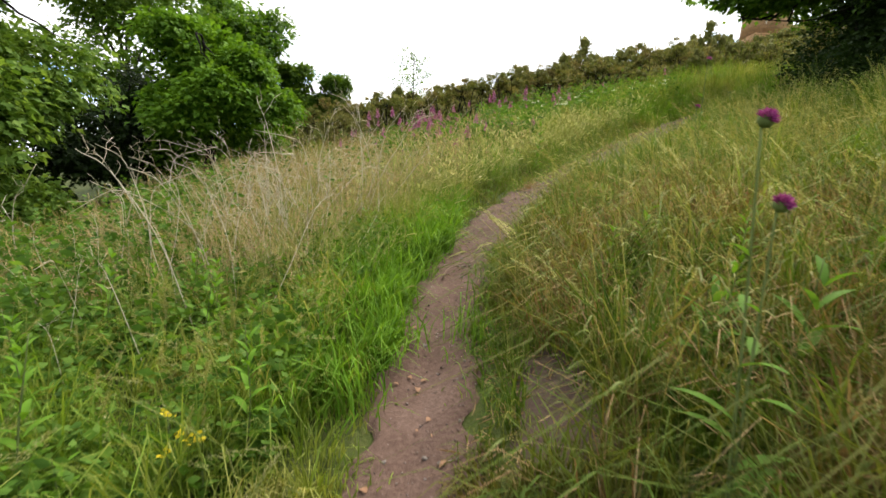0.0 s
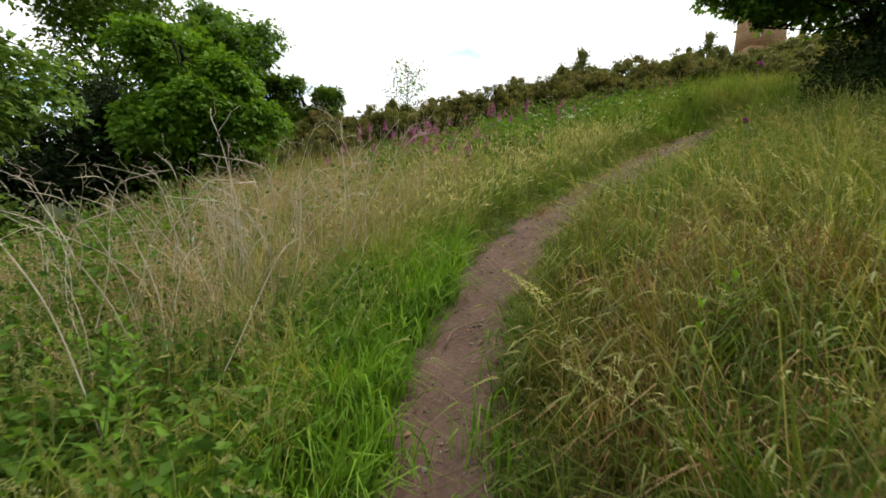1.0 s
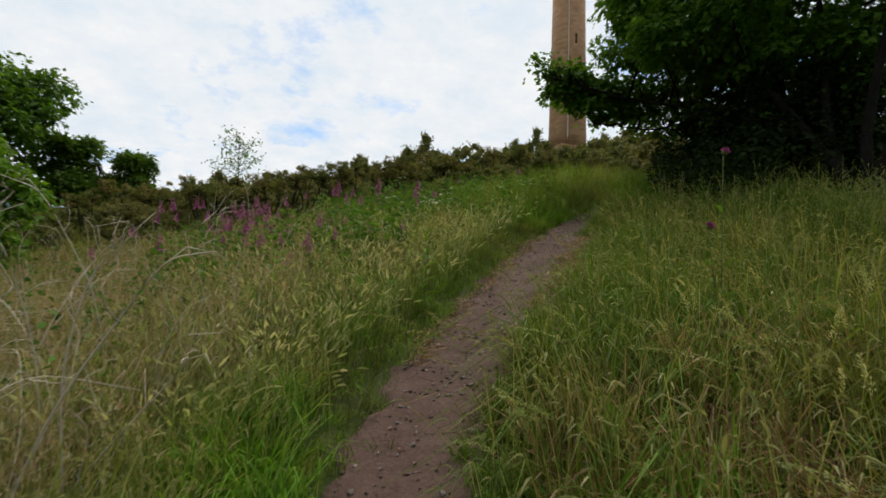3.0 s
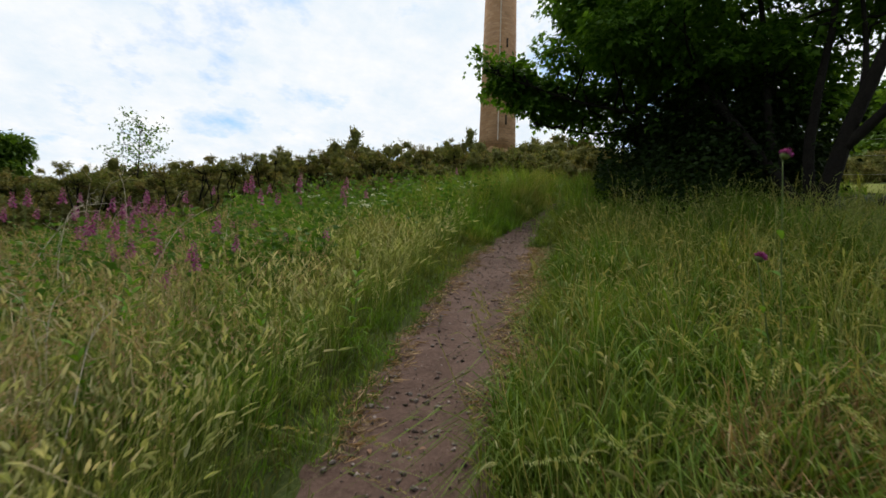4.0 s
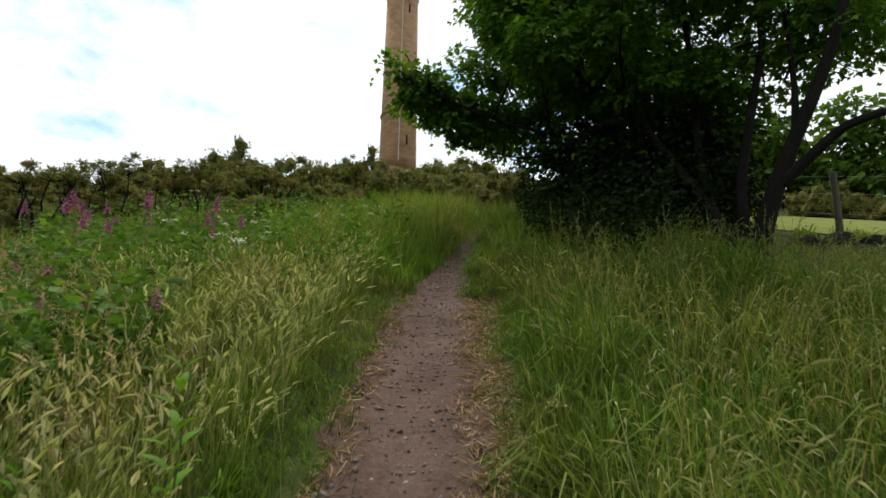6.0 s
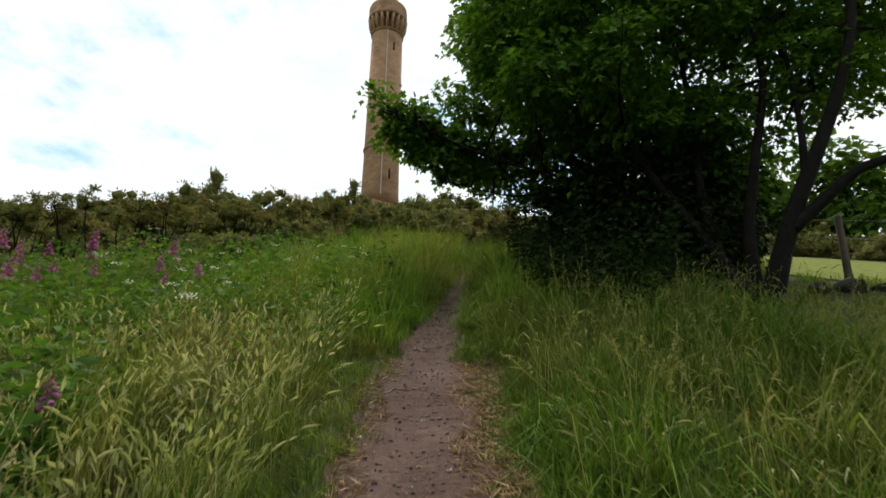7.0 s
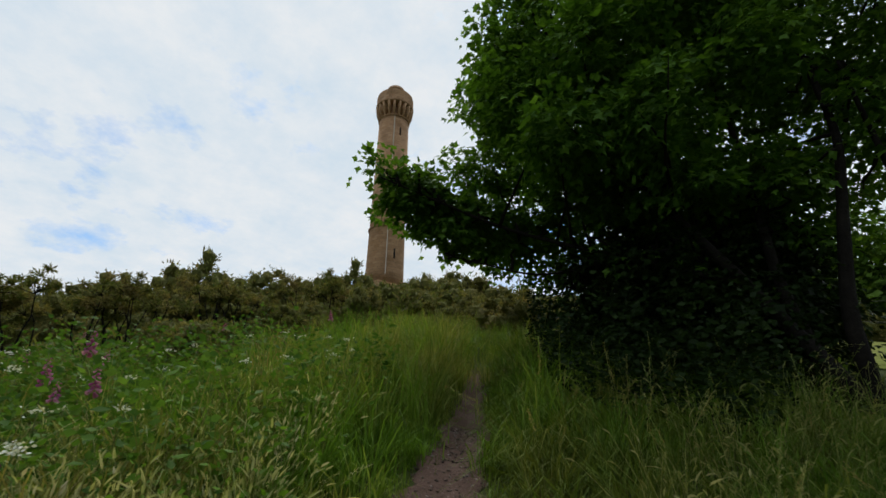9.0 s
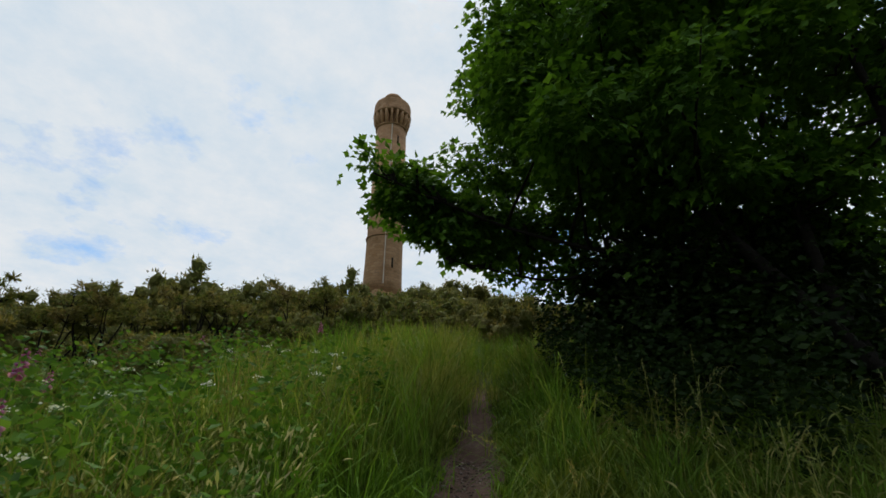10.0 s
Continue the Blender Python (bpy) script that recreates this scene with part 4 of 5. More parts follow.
# ---- grass ----
def clear_of_way(x, y, margin=0.0):
    d, al = way_at(x, y)
    jag = 0.06 * np.sin(al * 5) + 0.05 * np.sin(al * 13 + 1) + 0.06 * rng.normal(size=len(x))
    ok = np.abs(d) > half_width(al) + margin + jag
    ok &= ~((d > 0) & (d < 0.56 + jag) & (al > 14.6) & (al < 18.6))
    bare = ((x - 0.46) / 0.15) ** 2 + ((y - 2.25) / 0.42) ** 2 < 0.9 + 0.3 * rng.normal(size=len(x))
    return ok & ~bare, d, al


def bands(n, y0, y1, near, far, tuft=22, size=0.04):
    """Roots along the path in tufts, thickest beside it."""
    m = n // tuft
    al = rng.uniform(y0, y1, m)
    i = np.clip(np.searchsorted(_s, al), 0, len(_s) - 1)
    off = (near + (far - near) * rng.uniform(0, 1, m) ** 1.5) * rng.choice((-1, 1), m)
    cx, cy = LINE[i, 0] + TAN[i, 1] * off, LINE[i, 1] - TAN[i, 0] * off
    k = np.repeat(np.arange(m), tuft)
    f = rng.uniform(0.55, 1.3, m)[k]
    return cx[k] + rng.normal(0, size, len(k)), cy[k] + rng.normal(0, size, len(k)), f


def tufts(n, x0, x1, y0, y1, tuft=20, size=0.06):
    m = n // tuft
    cx, cy = rng.uniform(x0, x1, m), rng.uniform(y0, y1, m)
    k = np.repeat(np.arange(m), tuft)
    f = rng.uniform(0.55, 1.3, m)[k]
    return cx[k] + rng.normal(0, size, len(k)), cy[k] + rng.normal(0, size, len(k)), f


def tall(x, y):
    return 0.8 + 0.3 * wob(x * 1.4, y * 1.4) + 0.25 * wob(x * 4, y * 4)


# short turf close to the path, then taller tussocks
x, y, f = bands(40000, 8.6, 23.5, 0.1, 1.2, 10, 0.05)
ok, d, al = clear_of_way(x, y, 0.0)
x, y, d, f = x[ok], y[ok], d[ok], f[ok]
h = (0.06 + 0.22 * np.clip((np.abs(d) - 0.15) / 0.6, 0, 1)) * f * rng.uniform(0.5, 1.4, len(x))
worn = al[ok] > 13.2 + 0.5 * wob(x * 3, y * 3)
stuff("verge_turf", blades(x[~worn], y[~worn], h[~worn], rng.uniform(0.003, 0.006, (~worn).sum()), 0.5, (-0.05, -0.05)), M_GRASS, "short trampled grass along the edges of the path", "grass")
stuff("verge_turf", blades(x[worn], y[worn], h[worn], rng.uniform(0.003, 0.006, worn.sum()), 0.6, (0.02, -0.05)), M_VERGE, "worn olive-brown grass, darkened in colour for shadow beside the upper path", "grass")

x, y, f = bands(125000, 7.0, 23.5, 0.2, 3.4)
ok, d, al = clear_of_way(x, y, 0.04)
x, y, d, f = x[ok], y[ok], d[ok], f[ok]
h = (0.14 + 0.36 * np.clip(np.abs(d) - 0.2, 0, 0.5) / 0.5) * tall(x, y) * f * rng.uniform(0.6, 1.35, len(x))
trod = np.clip((al[ok] - np.where(d > 0, 15.6, 12.6)) / 0.8, 0, 1) * np.clip((19.2 - al[ok]) / 0.8, 0, 1)
h *= 1 - trod * (1 - np.clip((np.abs(d) - 0.5 - 0.1 * wob(x * 5, y * 5)) / 0.4, 0.3, 1))
right = (d > 0) & (y < 3.9 + 1.0 * wob(x * 2, y))
far_right = (d > 0) & ~right
stuff("meadow_grass", blades(x[d <= 0], y[d <= 0], h[d <= 0] * 0.95, rng.uniform(0.004, 0.0085, (d <= 0).sum()), 0.55, (-0.04, -0.08)), M_GRASS,
      "thick uncut meadow grass in mixed greens", "grass")
stuff("bank_grass", blades(x[right], y[right], h[right] * 1.2, rng.uniform(0.004, 0.0095, right.sum()), 0.75, (-0.28, -0.12), 0.36), M_BANK,
      "long arching grass leaning down the bank over the path", "grass")

stuff("slope_grass", blades(x[far_right], y[far_right], h[far_right] * 1.05, rng.uniform(0.005, 0.0115, far_right.sum()), 0.75, (-0.2, -0.12), 0.36), M_SLOPE,
      "long fresh green grass on the path's slope, shade put into colour", "grass")

x, y, f = tufts(50000, -8, 13, -2, 17)
ok, d, al = clear_of_way(x, y, 1.6)
x, y, d, f = x[ok], y[ok], d[ok], f[ok]
h = np.where((x > 7.5) & (y < 8.6), 0.22, np.where(d > 0, 0.52, 0.4)) * tall(x, y) * f * rng.uniform(0.6, 1.35, len(x))
stuff("rough_grass", blades(x, y, h, rng.uniform(0.01, 0.019, len(x)), 0.42, (-0.12, -0.06)), M_GRASS, "rough uncut grass covering the hillside", "grass")

M_HILL = leafy("hill_grass", [(0.12, 0.14, 0.035), (0.2, 0.2, 0.06), (0.28, 0.23, 0.09)], [(0.09, 0.13, 0.025), (0.15, 0.18, 0.04)], 0.5, 0.35)
x, y, f = tufts(17000, -12, 26, 12.5, 42, 14, 0.15)
ok, d, al = clear_of_way(x, y, 0.3)
x, y, f = x[ok], y[ok], f[ok]
stuff("hill_grass", blades(x, y, f * rng.uniform(0.25, 0.6, len(x)), rng.uniform(0.03, 0.05, len(x)), 0.45), M_HILL, "rough golden grass between the gorse on the upper hill", "grass")

x, y, f = tufts(26000, -1.4, 0.1, 2.4, 6.0)
ok, d, al = clear_of_way(x, y, 0.06)
ok &= (d > -0.85 - 0.3 * wob(x * 3, y * 3))
x, y, f = x[ok], y[ok], f[ok]
stuff("lush_grass", blades(x, y, f * rng.uniform(0.18, 0.4, len(x)), 0.009, 0.55), M_LUSH, "fresh bright green grass along the path's edge", "grass")

x, y, f = tufts(24000, 3.6, 9.6, 9.6, 15.6, 18, 0.08)
ok, d, al = clear_of_way(x, y, 0.02)
ok &= (np.abs(d) < 1.7 + 0.5 * wob(x * 2, y * 2)) & (rng.uniform(0, 1, len(x)) < 0.75 + 0.4 * wob(x * 3.1, y * 3.1))
x, y, f, d = x[ok], y[ok], f[ok], d[ok]
rise = np.clip(np.abs(d) / 0.6, 0.5, 1) * (0.8 + 0.35 * wob(x * 4.3 + 2, y * 4.3))
stuff("coarse_grass", blades(x, y, f * rise * rng.uniform(0.35, 0.95, len(x)), 0.009, 0.45, (-0.06, -0.1)), M_GRASS, "tall coarse green grass crowding the upper path", "grass")

x, y, f = tufts(5000, 7.6, 13.0, 12.6, 18.0, 14, 0.12)
ok, d, al = clear_of_way(x, y, 0.0)
x, y, f = x[ok], y[ok], f[ok]
stuff("hill_grass", blades(x, y, f * rng.uniform(0.25, 0.6, len(x)), 0.014, 0.45), M_SLOPE, "green grass where the path goes over the rise", "grass")

x, y, f = tufts(17000, 2.2, 8.4, 10.4, 15.6, 20, 0.11)
ok, d, al = clear_of_way(x, y, 0.15)
ok &= (d < 0) & (d > -2.6 + 0.5 * wob(x * 2, y * 2)) & (wob(x * 2.7 + 5, y * 2.7) > -0.45)
x, y, f = x[ok], y[ok], f[ok]
stuff("tall_grass", blades(x, y, f * rng.uniform(0.5, 1.0, len(x)), rng.uniform(0.006, 0.011, len(x)), 0.38, (-0.05, -0.08)), M_GRASS, "tall green grass standing before the gorse", "grass")

x, y, f = tufts(9000, 0.8, 5.0, 9.0, 14.6, 16, 0.1)
ok, d, al = clear_of_way(x, y, 0.8)
ok &= (d < 0) & (wob(x * 1.9 + 2, y * 1.9) > -0.1)
x, y, f = x[ok], y[ok], f[ok]
stuff("tall_grass", blades(x, y, f * rng.uniform(0.4, 0.85, len(x)), 0.009, 0.45, (-0.05, -0.12)), M_HILL, "yellow-green tall grass growing through the herbs", "grass")

x, y, f = tufts(13000, -4.5, 0.9, 6.5, 14.0, 18, 0.08)
ok, d, al = clear_of_way(x, y, 1.4)
ok &= (d < 0) & (wob(x * 2.1 + 4, y * 2.1) > 0.0)
x, y, f = x[ok], y[ok], f[ok]
stuff("heath_brush", blades(x, y, f * rng.uniform(0.25, 0.65, len(x)), 0.009, 0.5), M_DEAD, "brown twiggy heath brush among the grass", "brush")

x, y, f = tufts(17000, -4.6, 0.2, 3.4, 9.5, 14, 0.1)
ok, d, al = clear_of_way(x, y, 0.7)
ok &= (d < -1.25 - 0.4 * wob(x * 2.5, y * 2.5)) & (wob(x * 1.7 + 1, y * 1.7) > -0.35) & (x > -3.0 + 0.3 * wob(x * 2, y * 2) - 0.25 * np.maximum(y - 5.5, 0)) & (y > 3.9 - 0.9 * (x + 1.5))
x, y, f = x[ok], y[ok], f[ok]
stuff("bleached_grass", blades(x, y, f * rng.uniform(0.4, 0.85, len(x)), rng.uniform(0.003, 0.008, len(x)), 0.35, (0.02, -0.05)), M_BEIGE, "bleached beige-pink dry grass standing among the stalks", "grass")

x, y, f = tufts(14000, 0.5, 3.0, 1.6, 5.2, 16, 0.07)
ok, d, al = clear_of_way(x, y, 0.25)
ok &= (d > 0) & (wob(x * 2.6 + 1, y * 2.6) > -0.1)
x, y, f = x[ok], y[ok], f[ok]
stuff("dead_grass", blades(x, y, f * rng.uniform(0.2, 0.5, len(x)), 0.007, 0.7, (-0.1, -0.05)), M_DEAD, "reddish-brown dead grass under the living bank grass", "grass")


def hay(n, box_, height, spike, heads, loose, label, ms=M_HAY, mh=M_SEED, keep=None, size=0.02, bias=(-0.1, -0.08), lean=0.28, margin=0.05, name="seeding_grass"):
    x, y, f = tufts(n, *box_, 5, 0.09)
    ok, d, al = clear_of_way(x, y, margin)
    if keep is not None:
        ok &= keep(x, y, d)
    x, y, f = x[ok], y[ok], f[ok]
    st, hd = seeding(x, y, height * tall(x, y) ** 0.5 * f ** 0.5 * rng.uniform(0.65, 1.25, len(x)), spike, heads, loose, bias, lean, size)
    ob = tagged(new(name), label, "grass", kind="stuff")
    tagged(part("stem", st, ms, ob), kind="stuff")
    tagged(part("seed_head", hd, mh, ob), kind="stuff")


def plumes(n, box_, height, plume, fat, hook, label, ms, mh, keep, bias=(0, -0.05), lean=0.25, margin=0.05):
    x, y, f = tufts(n, *box_, 6, 0.1)
    ok, d, al = clear_of_way(x, y, margin)
    ok &= keep(x, y, d)
    x, y, f = x[ok], y[ok], f[ok]
    st, hd = plumed(x, y, height * tall(x, y) ** 0.5 * f ** 0.5 * rng.uniform(0.65, 1.2, len(x)), plume, fat, hook, bias, lean)
    ob = tagged(new("plumed_grass"), label, "grass", kind="stuff")
    tagged(part("stem", st, ms, ob), kind="stuff")
    tagged(part("plume", hd, mh, ob), kind="stuff")


hay(900, (0.2, 6.0, 2.0, 11.5), 0.74, 0.15, 34, 0.009, "tall hay-coloured grass in seed, arching over the bank", M_HAY, M_GOLD,
    keep=lambda x, y, d: (d > 0.3) & (d < 3.2) & (wob(x * 2.4, y * 2.4) > -0.2), bias=(-0.42, -0.15), lean=0.4, size=0.019)
hay(1500, (-3.5, 2.0, 1.6, 9.5), 0.55, 0.12, 22, 0.012, "tall hay-coloured grass in seed beside the path",
    keep=lambda x, y, d: (d < -0.45) & (d > -3) & (wob(x * 2.2, y * 2.2) > -0.2), bias=(0.1, -0.1), lean=0.4, size=0.015)
plumes(13000, (-1.2, 4.0, 5.4, 11.6), 0.54, 0.075, 0.0125, 0.2, "pale soft-headed grass standing thickly in seed", M_HAY, M_SOFT,
       lambda x, y, d: (d < -0.72 - 0.15 * wob(x * 3, y * 3)) & (d > -3.2) & (wob(x * 2.6, y * 2.6) > -0.4))
plumes(2600, (-2.4, 0.2, 3.2, 6.6), 0.5, 0.06, 0.009, 0.4, "soft-headed grass in seed by the bright verge", M_HAY, M_SEED,
       lambda x, y, d: (d < -0.5) & (wob(x * 2.9, y * 2.9) > -0.2), lean=0.35)
hay(6400, (-5, 1.2, 3.4, 12), 0.7, 0.16, 14, 0.014, "pinkish-brown grass in seed over the heath", M_HAY, M_PINK, keep=lambda x, y, d: d < -0.9 - 0.5 * wob(x * 2, y * 2), size=0.022)
plumes(7000, (1.0, 8.2, 4.0, 10.4), 0.6, 0.075, 0.009, 0.35, "soft pale grass in seed on the slope below the tree", M_HAY, M_SEED,
       lambda x, y, d: (d > np.where(y > 6.2, 0.8, 0.5)) & (d < 4.4) & (y < 8.6 + 0.6 * wob(x * 2, y)) & (wob(x * 1.9, y * 1.9) > -0.3), bias=(-0.18, -0.1), lean=0.3)
hay(2200, (-0.6, 3.8, 5.8, 11.0), 0.55, 0.09, 24, 0.008, "loose-headed pale grass among the soft heads", M_HAY, M_SOFT, keep=lambda x, y, d: (d < -0.5) & (d > -2.8) & (wob(x * 2.9 + 1, y * 2.9) > -0.1), size=0.013, bias=(0, -0.04), lean=0.25)
plumes(3800, (0.3, 4.5, 1.9, 6.6), 0.66, 0.055, 0.006, 1.0, "fine golden grass with nodding hooked heads on the bank", M_GOLD, M_SEED,
       lambda x, y, d: (d > 0.35) & (d < 3.0) & (wob(x * 2.2 + 3, y * 2.2) > -0.4), bias=(-0.25, -0.12), lean=0.35)
hay(1800, (3, 13, 2.5, 13), 0.72, 0.15, 16, 0.013, "tall hay-coloured grass in seed before the trees", keep=lambda x, y, d: (d > 1.3) & (wob(x * 2, y * 2) > -0.3) & ((x < 7) | (y > 8.6)), size=0.02, bias=(-0.2, -0.1), lean=0.35)

hay(330, (0.35, 3.0, 2.0, 5.2), 0.58, 0.17, 100, 0.014, "feathery pale grass heads arching over the bank", M_GOLD, M_SOFT, keep=lambda x, y, d: (d > 0.4) & (wob(x * 3, y * 3) > 0.0),
    bias=(-0.5, -0.25), lean=0.35, size=0.014, name="feather_grass")
hay(450, (-2.4, -0.3, 1.6, 4.2), 0.5, 0.15, 90, 0.013, "feathery pale grass heads in the meadow", keep=lambda x, y, d: (d < -0.5) & (wob(x * 3, y * 3) > 0), bias=(0.2, -0.2), lean=0.35, size=0.014,
    name="feather_grass")

# ---- flowers and herbs ----
def bells(z0, z1, n, r):
    """Hanging bells up a stem, smaller to the tip."""
    V = []
    for k in range(n):
        s = k / (n - 1)
        a, z, q = k * 2.4, z0 + (z1 - z0) * s, 1.1 - 0.75 * s
        d = np.array((math.cos(a), math.sin(a), -0.55))
        d /= np.linalg.norm(d)
        u = np.array((-math.sin(a), math.cos(a), 0))
        v = np.cross(d, u)
        c = np.array((0, 0, z))
        rows = [(0.004, 0.3 * r), (0.017, 0.75 * r), (0.034, 0.85 * r), (0.042, 1.15 * r)]
        vv = [c + d * (l * q + 0.004) + q * w * (math.cos(t) * u + math.sin(t) * v) for l, w in rows for t in np.linspace(0, 2 * np.pi, 6, endpoint=False)]
        ff = [t for i in range(3) for m in range(6) for t in ((i * 6 + m, i * 6 + (m + 1) % 6, i * 6 + 6 + (m + 1) % 6), (i * 6 + m, i * 6 + 6 + (m + 1) % 6, i * 6 + 6 + m))]
        V.append((np.array(vv), np.array(ff)))
    return joined(*V)


def leaf_blade(length, width, droop=0.3, n=6):
    """One broad leaf growing along +x, creased along its rib."""
    s = np.linspace(0, 1, n)
    w = width * np.sin(np.pi * np.clip(s * 0.92 + 0.05, 0, 1)) ** 0.8 / 2
    z = 0.5 * s * length * 0.6 - droop * length * s ** 2
    mid = np.c_[s * length, 0 * s, z]
    V = np.concatenate([mid + np.c_[0 * s, -w, 0.25 * w], mid, mid + np.c_[0 * s, w, 0.25 * w]])
    f = [t for i in range(n - 1) for a in (0, n) for t in ((a + i, a + i + 1, a + n + i + 1), (a + i, a + n + i + 1, a + n + i))]
    return V, np.array(f)


FOX_LEAF = mesh("leaf", *leaf_blade(0.24, 0.085), M_HERB, True)


def foxglove(h, n):
    ob = tagged(new("foxglove"), "tall foxglove with a spike of magenta-pink bells", "flower", "foxgloves on the heath")
    part("stem", tube(way3((0, 0, -0.03), (0.01, 0.01, h * 0.5), (-0.01, 0.03, h)), np.linspace(0.006, 0.002, 15), 5), M_STEM, ob)
    part("flower_spike", bells(h * 0.8, h * 0.97, n, 0.0145), M_BELL, ob)
    for k in range(5):
        o = new("leaf", FOX_LEAF)
        o.parent = ob
        o.matrix_basis = pose(0, 0, 0.05 + 0.07 * k, 0, -12 - 6 * k, 137 * k) @ Matrix.Scale(1 - 0.13 * k, 4)
    return ob


fox = [foxglove(0.85, 15), foxglove(0.98, 18), foxglove(0.7, 13)]
FOX = [(0.3, 8.0), (0.15, 8.05), (0.0, 8.2), (1.0, 9.2), (1.1, 12.8), (-0.2, 10.6), (-0.2, 12.3), (-1.8, 15.5), (2.68, 13.0), (1.4, 11.9), (1.8, 12.5), (1.4, 8.75),
       (2.45, 12.4), (2.3, 11.4), (2.1, 14.6), (2.6, 15.3), (6.1, 14.6), (4.4, 15.0), (-0.5, 9.6), (0.54, 8.6)]
_q = random.Random(23)
FOX += [(_q.gauss(-0.7, 0.85), _q.gauss(13.2, 0.9)) for _ in range(34)]
FOX += [(_q.gauss(-0.5, 0.6), _q.gauss(10.6, 0.9)) for _ in range(22)]
FOX += [(_q.uniform(0.8, 2.6), _q.uniform(10.6, 14.8)) for _ in range(12)]
FOX += [(_q.gauss(0.0, 0.45), _q.gauss(9.6, 0.6)) for _ in range(14)]
r3 = random.Random(11)
for k, (x, y) in enumerate(FOX):
    s = r3.uniform(0.85, 1.15) * (1.12 if y > 12.0 else 0.9)
    ob = copy_thing(fox[k % 3], pose(x, y, float(land(x, y)) - 0.02, r3.uniform(-7, 7), r3.uniform(-7, 7), r3.uniform(0, 360)) @ Matrix.Scale(s, 4))
    ob.scale = (s, s, s)
for ob in fox:
    for c in list(ob.children):
        bpy.data.objects.remove(c)
    bpy.data.objects.remove(ob)


def thistle(x, y, tops):
    """A spiny plant with nodding purple heads."""
    z = float(land(x, y))
    ob = tagged(new("thistle"), "spiny thistle with round purple flower heads on tall stems", "flower")
    ob.matrix_basis = pose(x, y, z)
    for tx, ty, tz in tops:
        e = np.array((tx - x, ty - y, tz - z))
        st = way3((0, 0, -0.03), e * np.array((0.4, 0.4, 0.5)), e)
        part("stem", tube(st, np.linspace(0.0045, 0.003, len(st)), 6), M_STEM, ob)
        n = 240
        d = rng.normal(size=(n, 3))
        d[:, 2] = np.abs(d[:, 2]) + 0.25
        d /= np.linalg.norm(d, axis=1)[:, None]
        head = part("flower_head", lathe([(0.004, 0.0), (0.016, 0.006), (0.02, 0.018), (0.016, 0.028)], 10), M_STEM, ob, "green spiny cup with purple florets")
        head.matrix_basis = pose(*e, 25, 15, 0)
        part("floret_tuft", darts(d * 0.008 + np.array((0, 0, 0.018)), d, rng.uniform(0.018, 0.027, n), 0.005), M_THISTLE, head, "purple floret tuft")
        for k in range(5):
            o = new("leaf", THISTLE_LEAF)
            o.parent = ob
            o.matrix_basis = pose(*(e * (0.2 + 0.13 * k)), 0, -20, 140 * k) @ Matrix.Scale(1.1 - 0.12 * k, 4)


THISTLE_LEAF = mesh("leaf", *leaf_blade(0.17, 0.04, 0.4), M_HERB, True)
thistle(0.76, 1.6, [(0.69, 1.56, 1.735), (0.755, 1.56, 1.535)])
thistle(2.4, 5.22, [(2.377, 5.158, 3.055), (2.382, 5.277, 2.63)])


# single leafy weeds: a stem with leaves in pairs
WEED_LEAF = mesh("leaf", *leaf_blade(0.13, 0.034, 0.45), M_BRIGHT, True)


def leafy_weed(h, pairs, leaf, label, spread=1.0):
    ob = tagged(new("leafy_weed"), label, "plant", "leafy weeds in the grass")
    st = way3((0, 0, -0.03), (0.015, 0.01, h * 0.5), (-0.02, 0.03, h))
    part("stem", tube(st, np.linspace(0.005, 0.002, len(st)), 5), M_STEM, ob)
    for k in range(pairs):
        for half in (0, 180):
            o = new("leaf", leaf)
            o.parent = ob
            o.matrix_basis = pose(0, 0, h * (0.12 + 0.86 * k / pairs), rng.uniform(-12, 12), -18 - 30 * k / pairs, 77 * k + half + rng.uniform(-15, 15)) @ Matrix.Scale(spread * (1.15 - 0.6 * k / pairs), 4)
    return ob


weeds = [leafy_weed(0.55, 9, WEED_LEAF, "upright green weed with narrow paired leaves"), leafy_weed(0.7, 11, WEED_LEAF, "tall green weed with narrow paired leaves"),
         leafy_weed(0.42, 7, WEED_LEAF, "low green weed with narrow paired leaves")]
_q = random.Random(31)
PLACES = [(_q.gauss(0.25, 0.35), _q.gauss(7.5, 0.45)) for _ in range(26)] + [(_q.uniform(-2.4, -0.75), _q.uniform(1.7, 4.0)) for _ in range(22)]
PLACES += [(_q.uniform(0.6, 2.6), _q.uniform(9.0, 12.5)) for _ in range(24)] + [(_q.uniform(0.75, 2.2), _q.uniform(1.9, 3.4)) for _ in range(7)]
for k, (x, y) in enumerate(PLACES):
    if abs(way_at(np.array([x]), np.array([y]))[0][0]) < 0.6:
        continue
    s = _q.uniform(0.75, 1.15)
    copy_thing(weeds[k % 3], pose(x, y, float(land(x, y)), _q.uniform(-10, 10), _q.uniform(-10, 10), _q.uniform(0, 360))).scale = (s, s, s)
for ob in weeds:
    for c in list(ob.children):
        bpy.data.objects.remove(c)
    bpy.data.objects.remove(ob)
for x, y, h in [(0.95, 2.2, 0.5), (1.2, 2.05, 0.6)]:
    w_ = leafy_weed(h, 6, THISTLE_LEAF, "young thistle with long dark jagged leaves in the bank grass", 1.25)
    w_.matrix_basis = pose(x, y, float(land(x, y)), 8, -6, 50 * x)

